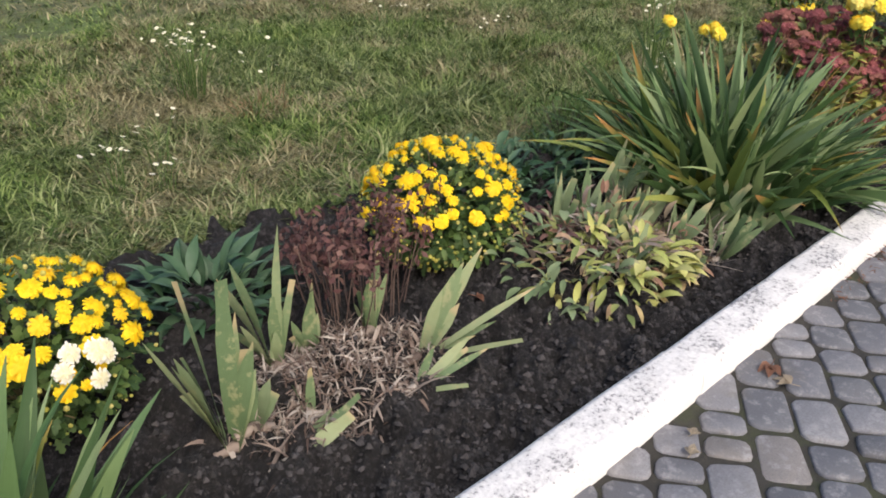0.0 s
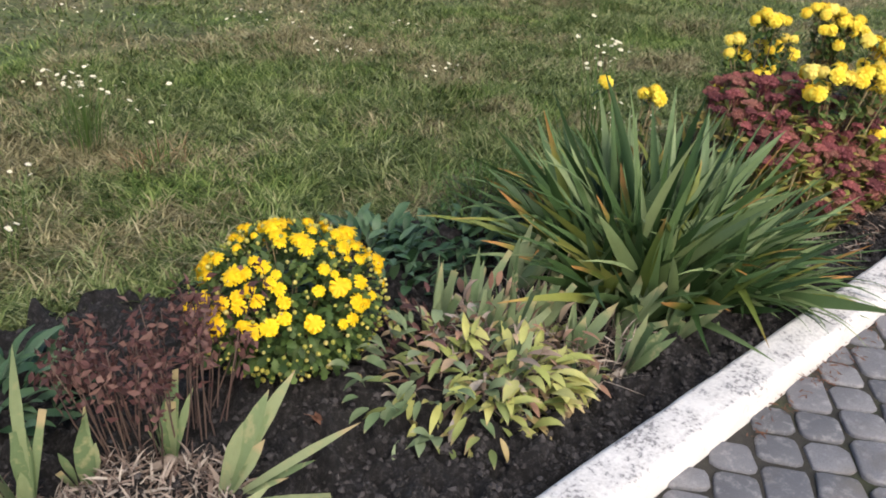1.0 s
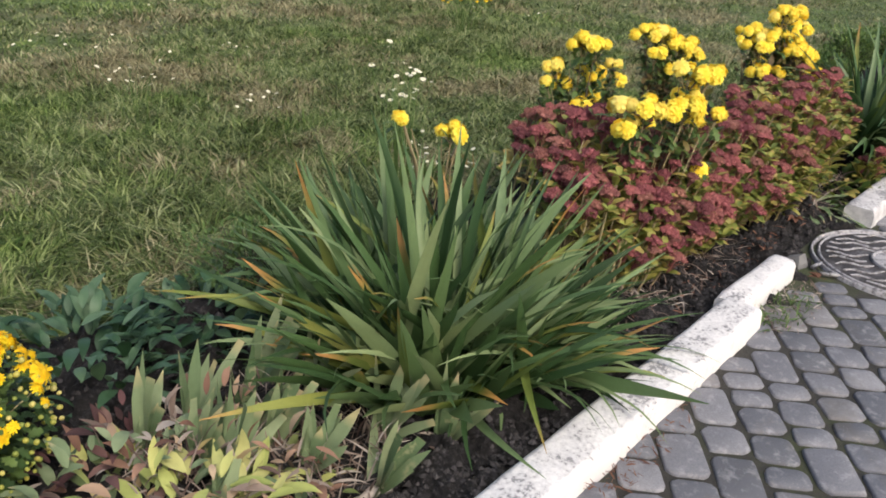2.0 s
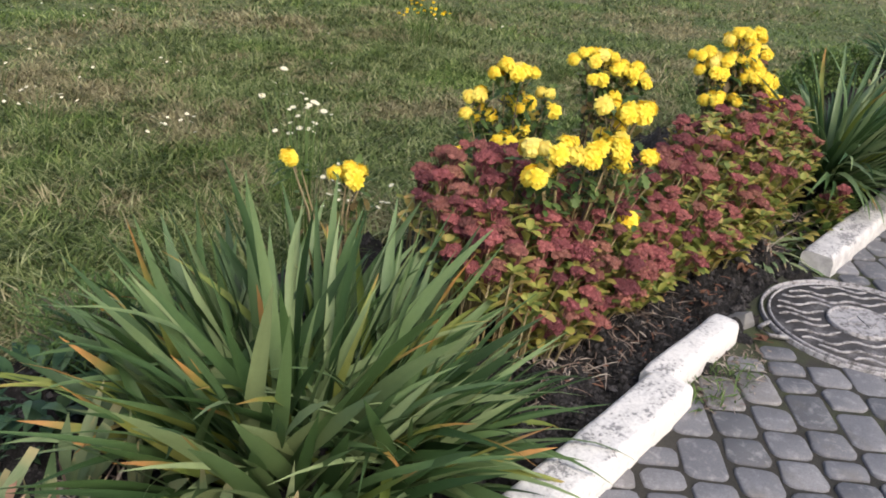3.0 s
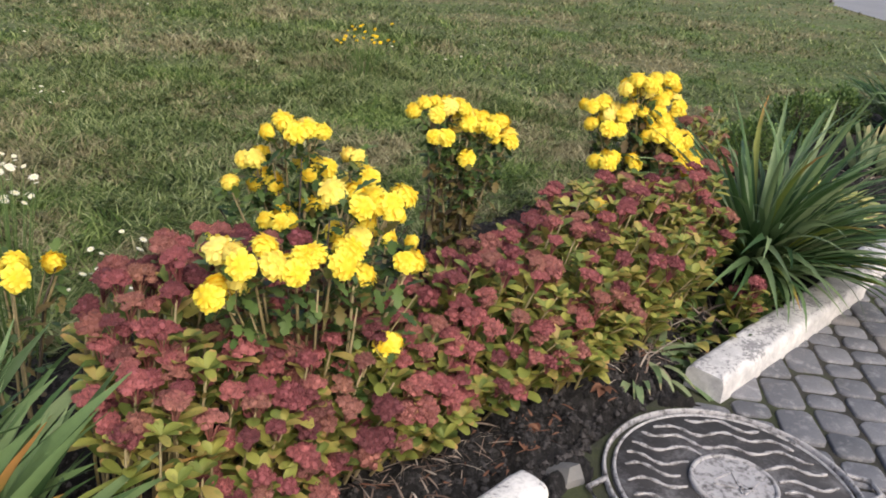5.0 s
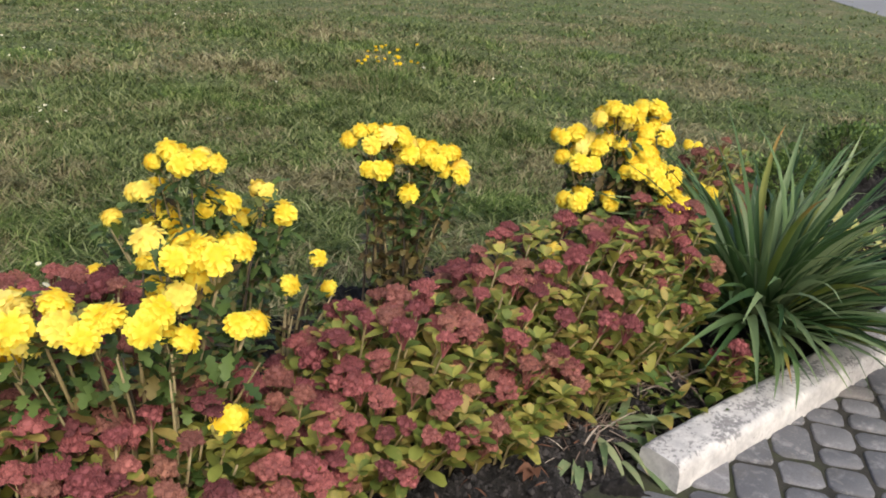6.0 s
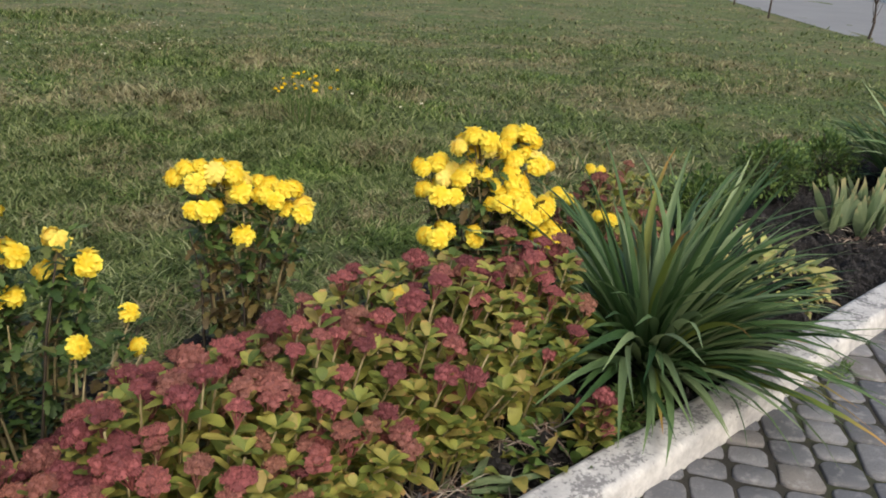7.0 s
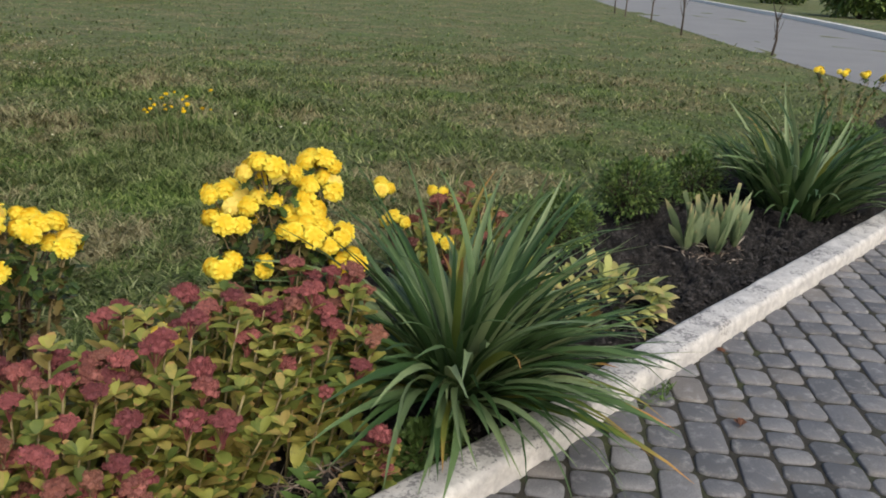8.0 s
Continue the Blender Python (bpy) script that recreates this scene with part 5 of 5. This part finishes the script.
daisy_clump(7.92, 5.28, 0.12, 0.42, 22, "wild yellow flowers on thin stems in the lawn", 130, YEL_SMALL, 0.9)
leafy_low(9.15, 3.08, 26, 0.06, 0.12, 0.3, leaf_material("silver_leaf", [(0.22, 0.27, 0.25), (0.34, 0.38, 0.36)], None), "low silver grey plant in the lawn", "weed", 58, r0=0.16, name="silver_weed")


def dry_tuft(x, y, n, seed):
    """A tuft of withered rust-brown grass."""
    r = random.Random(seed)
    t = thing("grass_tuft", x, y, 0, "withered rust brown grass tuft in the lawn", "grass")
    b = Build()
    for i in range(n):
        a = r.uniform(0, 6.28)
        q = math.sqrt(r.random()) * 0.14
        strap(b, (math.cos(a) * q * 1.4, math.sin(a) * q * 0.8, 0.0), a + r.gauss(0, 0.7), r.uniform(0.07, 0.17), r.uniform(0.004, 0.007), r.uniform(0.3, 1.4), r.uniform(0.3, 1.4), 4, lance, 0.3, r.uniform(-1, 1))
    part("dry_grass", b, M_RUST, t, kind="stuff")


M_RUST = leaf_material("rust_brown_grass", [(0.15, 0.095, 0.05), (0.31, 0.20, 0.11), (0.46, 0.34, 0.21)], None, rough=0.8)
dry_tuft(2.31, 3.80, 90, 161)


# ---- beyond the bed ----
def sapling(x, y, h, seed):
    r = random.Random(seed)
    t = thing("sapling", x, y, 0, "thin bare sapling beside the road", "sapling", "saplings by the road")
    b = Build()
    tube(b, [(0, 0, -0.05), (r.gauss(0, 0.03), r.gauss(0, 0.03), h * 0.3), (r.gauss(0, 0.06), r.gauss(0, 0.06), h * 0.65), (r.gauss(0, 0.1), r.gauss(0, 0.1), h)], [0.030, 0.024, 0.016, 0.007], 6)
    part("trunk", b, M_BARK, t)
    for i in range(11):
        z = h * r.uniform(0.25, 0.9)
        a = r.uniform(0, 6.28)
        ln = h * r.uniform(0.15, 0.4)
        e = Vector((math.cos(a) * ln * 0.35, math.sin(a) * ln * 0.35, z + ln))
        b = Build()
        tube(b, [(0, 0, z), (e.x * 0.6, e.y * 0.6, z + ln * 0.45), e], [0.009, 0.007, 0.003], 4)
        part("branch", b, M_BARK, t)


for k, (x, y, h) in enumerate([(32.3, 16.2, 2.0), (30.2, 13.9, 1.8), (25.7, 10.4, 1.7), (22.3, 6.5, 1.1), (33.8, 17.6, 2.2)]):
    sapling(x, y, h, 140 + k)
for k, (x, y, s, h) in enumerate([(50.0, 13.4, 2.2, 3.0), (69.0, 25.0, 2.4, 3.0), (17.0, 25.4, 1.2, 1.3)]):
    oval_scatter("round_bush", x, y, s, s, h, 4200, 0.30, M_BOX, "dense dark green clipped bush beyond the lawn", "shrub", 150 + k, group="far bushes", twigs=20, z=0.0, aspect=0.6, lumps=0.12)
tall_mum(13.8, 2.25, [(-0.3, 0.25, 0.66, 0.05, 3), (0.0, 0.10, 0.65, 0.05, 3), (0.3, -0.05, 0.62, 0.05, 3), (0.5, -0.15, 0.58, 0.04, 2), (0.7, -0.3, 0.58, 0.05, 3)], "lemon chrysanthemum at the far end of the bed", 26, 300)
oval_scatter("leafy_shrub", 12.2, 1.75, 0.9, 0.5, 0.42, 2600, 0.04, M_LIGHTBUSH, "leafy green perennial at the far end of the bed", "shrub", 46, twigs=30)


# ---- grass ----
def grass(name, n, x0, x1, y0, y1, h0, h1, width, seed, label, thin=None, lowest=0.0):
    rs = np.random.RandomState(seed)
    x, y = rs.uniform(x0, x1, n), rs.uniform(y0, y1, n)
    keep = y > bed_back(x) - 0.03 + 0.05 * rs.rand(n)
    keep &= vnoise(x, y, 0.35, 8) + 0.5 * rs.rand(n) > 0.35
    side = (x - 20.36) * 0.643 - (y - 4.97) * 0.766
    keep &= side < 0.0
    if thin is not None:
        keep &= rs.rand(n) < thin(x, y)
    x, y = x[keep], y[keep]
    n = len(x)
    tall = 0.55 + 0.9 * vnoise(x, y, 0.6, 5) * vnoise(x, y, 2.0, 6) * 1.6
    h = rs.uniform(h0, h1, n) * tall
    a = rs.uniform(0, 2 * np.pi, n)
    comb = 2 * np.pi * vnoise(x, y, 0.22, 9) * 2
    a = np.where(rs.rand(n) < 0.45, comb + rs.normal(0, 0.6, n), a)
    lie = np.clip(rs.normal(1.20, 0.30, n), 0.1, 1.52)
    dx, dy = np.cos(a), np.sin(a)
    sxn, syn = -dy, dx
    z = lawn_z(x, y) - 0.006
    w = width * rs.uniform(0.6, 1.3, n)
    pts = np.zeros((n, 5, 3), np.float32)
    for k, (s, wk) in enumerate(((0, 1), (0, -1), (0.55, 0.8), (0.55, -0.8), (1.0, 0))):
        out = h * (np.sin(lie) * s * s * 1.1 + 0.25 * s)
        up = h * (s * np.cos(lie) ** 0.7 * (1.05 - 0.25 * s) + 0.12 * s)
        pts[:, k, 0] = x + dx * out + sxn * w * wk * 0.5
        pts[:, k, 1] = y + dy * out + syn * w * wk * 0.5
        pts[:, k, 2] = z + up
    base = (np.arange(n) * 5)[:, None]
    loops = np.concatenate([base + np.array([[0, 1, 3, 2]]), base + np.array([[2, 3, 4]])], 1).astype(np.int32).ravel()
    starts = (np.arange(n)[:, None] * 7 + np.array([[0, 4]])).astype(np.int32).ravel()
    me = bpy.data.meshes.new(name)
    me.vertices.add(n * 5)
    me.vertices.foreach_set("co", pts.ravel())
    me.loops.add(n * 7)
    me.loops.foreach_set("vertex_index", loops)
    me.polygons.add(n * 2)
    me.polygons.foreach_set("loop_start", starts)
    me.update(calc_edges=True)
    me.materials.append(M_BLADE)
    return tagged(new(name, me), label, "grass", kind="stuff")


grass("lawn_grass", 215000, -1.5, 8.5, 2.2, 6.2, 0.05, 0.13, 0.0082, 1, "short matted olive green lawn grass with dry patches")
grass("lawn_grass", 175000, 4.0, 18.0, 2.0, 14.0, 0.05, 0.11, 0.0115, 2, "short olive green lawn grass with tufts", thin=lambda x, y: np.clip((18 - x) / 9, 0, 1) * np.clip((14 - y) / 7, 0, 1))
grass("lawn_grass", 70000, -4.0, 10.0, 6.0, 16.0, 0.05, 0.12, 0.013, 3, "lawn grass farther from the bed")
grass("lawn_grass", 130000, 5.0, 45.0, 2.0, 45.0, 0.04, 0.09, 0.024, 4, "rough far lawn grass towards the road", thin=lambda x, y: np.clip(22 / (x + y), 0.15, 1.0))
grass("tall_grass", 16000, -1.0, 9.0, 2.5, 7.0, 0.08, 0.17, 0.0065, 5, "longer grass tufts in the lawn", thin=lambda x, y: (vnoise(x, y, 0.9, 12) > 0.6) * 0.9)

# ---- paving blocks ----
PAVE_TURN = radians(37)
PW = 0.1356


def paver_mesh(ln, seed):
    r = random.Random(seed)
    w, g, rad = PW - 0.011, ln - 0.013, 0.026
    outline = []
    for cx, cy, a0 in ((g / 2 - rad, w / 2 - rad, 0), (-g / 2 + rad, w / 2 - rad, 90), (-g / 2 + rad, -w / 2 + rad, 180), (g / 2 - rad, -w / 2 + rad, 270)):
        for k in (0, 45, 90):
            q = radians(a0 + k)
            jit = r.uniform(-0.006, 0.003)
            outline.append((cx + math.cos(q) * (rad + jit), cy + math.sin(q) * (rad + jit)))
    n = len(outline)
    b = Build()
    levels = [(1.0, -0.03), (1.0, -0.008), (0.965, -0.0025), (0.90, 0.0)]
    vs = [(x * q, y * q, z) for q, z in levels for x, y in outline]
    fs = [(k * n + i, k * n + (i + 1) % n, (k + 1) * n + (i + 1) % n, (k + 1) * n + i) for k in range(3) for i in range(n)] + [tuple(3 * n + i for i in range(n))]
    b.add(vs, fs)
    return b


PAVE = {ln: [paver_mesh(ln, f"{ln}{k}") for k in range(4)] for ln in (0.100, 0.135, 0.200)}
PAVE_ME = {ln: [q.mesh("paver", M_PAVER) for q in bs] for ln, bs in PAVE.items()}
rp = random.Random(77)
rest = Build()
count = 0
pc, ps = math.cos(PAVE_TURN), math.sin(PAVE_TURN)
for row in range(-80, 60):
    v = row * PW - 0.014
    u = -14 + rp.uniform(0, 0.15)
    while u < 22:
        ln = rp.choice((0.100, 0.135, 0.135, 0.200))
        cx, cy = (u + ln / 2) * pc - v * ps, (u + ln / 2) * ps + v * pc
        u += ln
        if not (-3.0 < cx < 15.0 and -3.8 < cy < 0.845):
            continue
        if math.hypot(cx - MH.x, cy - MH.y) < MH_R - 0.05 or (4.4 < cx < 5.0 and cy > 0.81):
            continue
        k = rp.randrange(4)
        tilt = (rp.gauss(0, 0.8), rp.gauss(0, 0.8))
        m = pose(cx, cy, rp.gauss(0, 0.0022) - (0.006 if math.hypot(cx - MH.x, cy - MH.y) < MH_R + 0.06 else 0), tilt[0], tilt[1], 37 + rp.gauss(0, 0.9))
        if cy > 0.28 and 1.2 < cx < 9.0 and count < 330:
            piece("paver", PAVE_ME[ln][k], pavement, m)
            count += 1
        else:
            src = PAVE[ln][k]
            rest.add([m @ Vector(q) for q in src.v], src.f)
part("paver_field", rest, M_PAVER, pavement, kind="stuff")
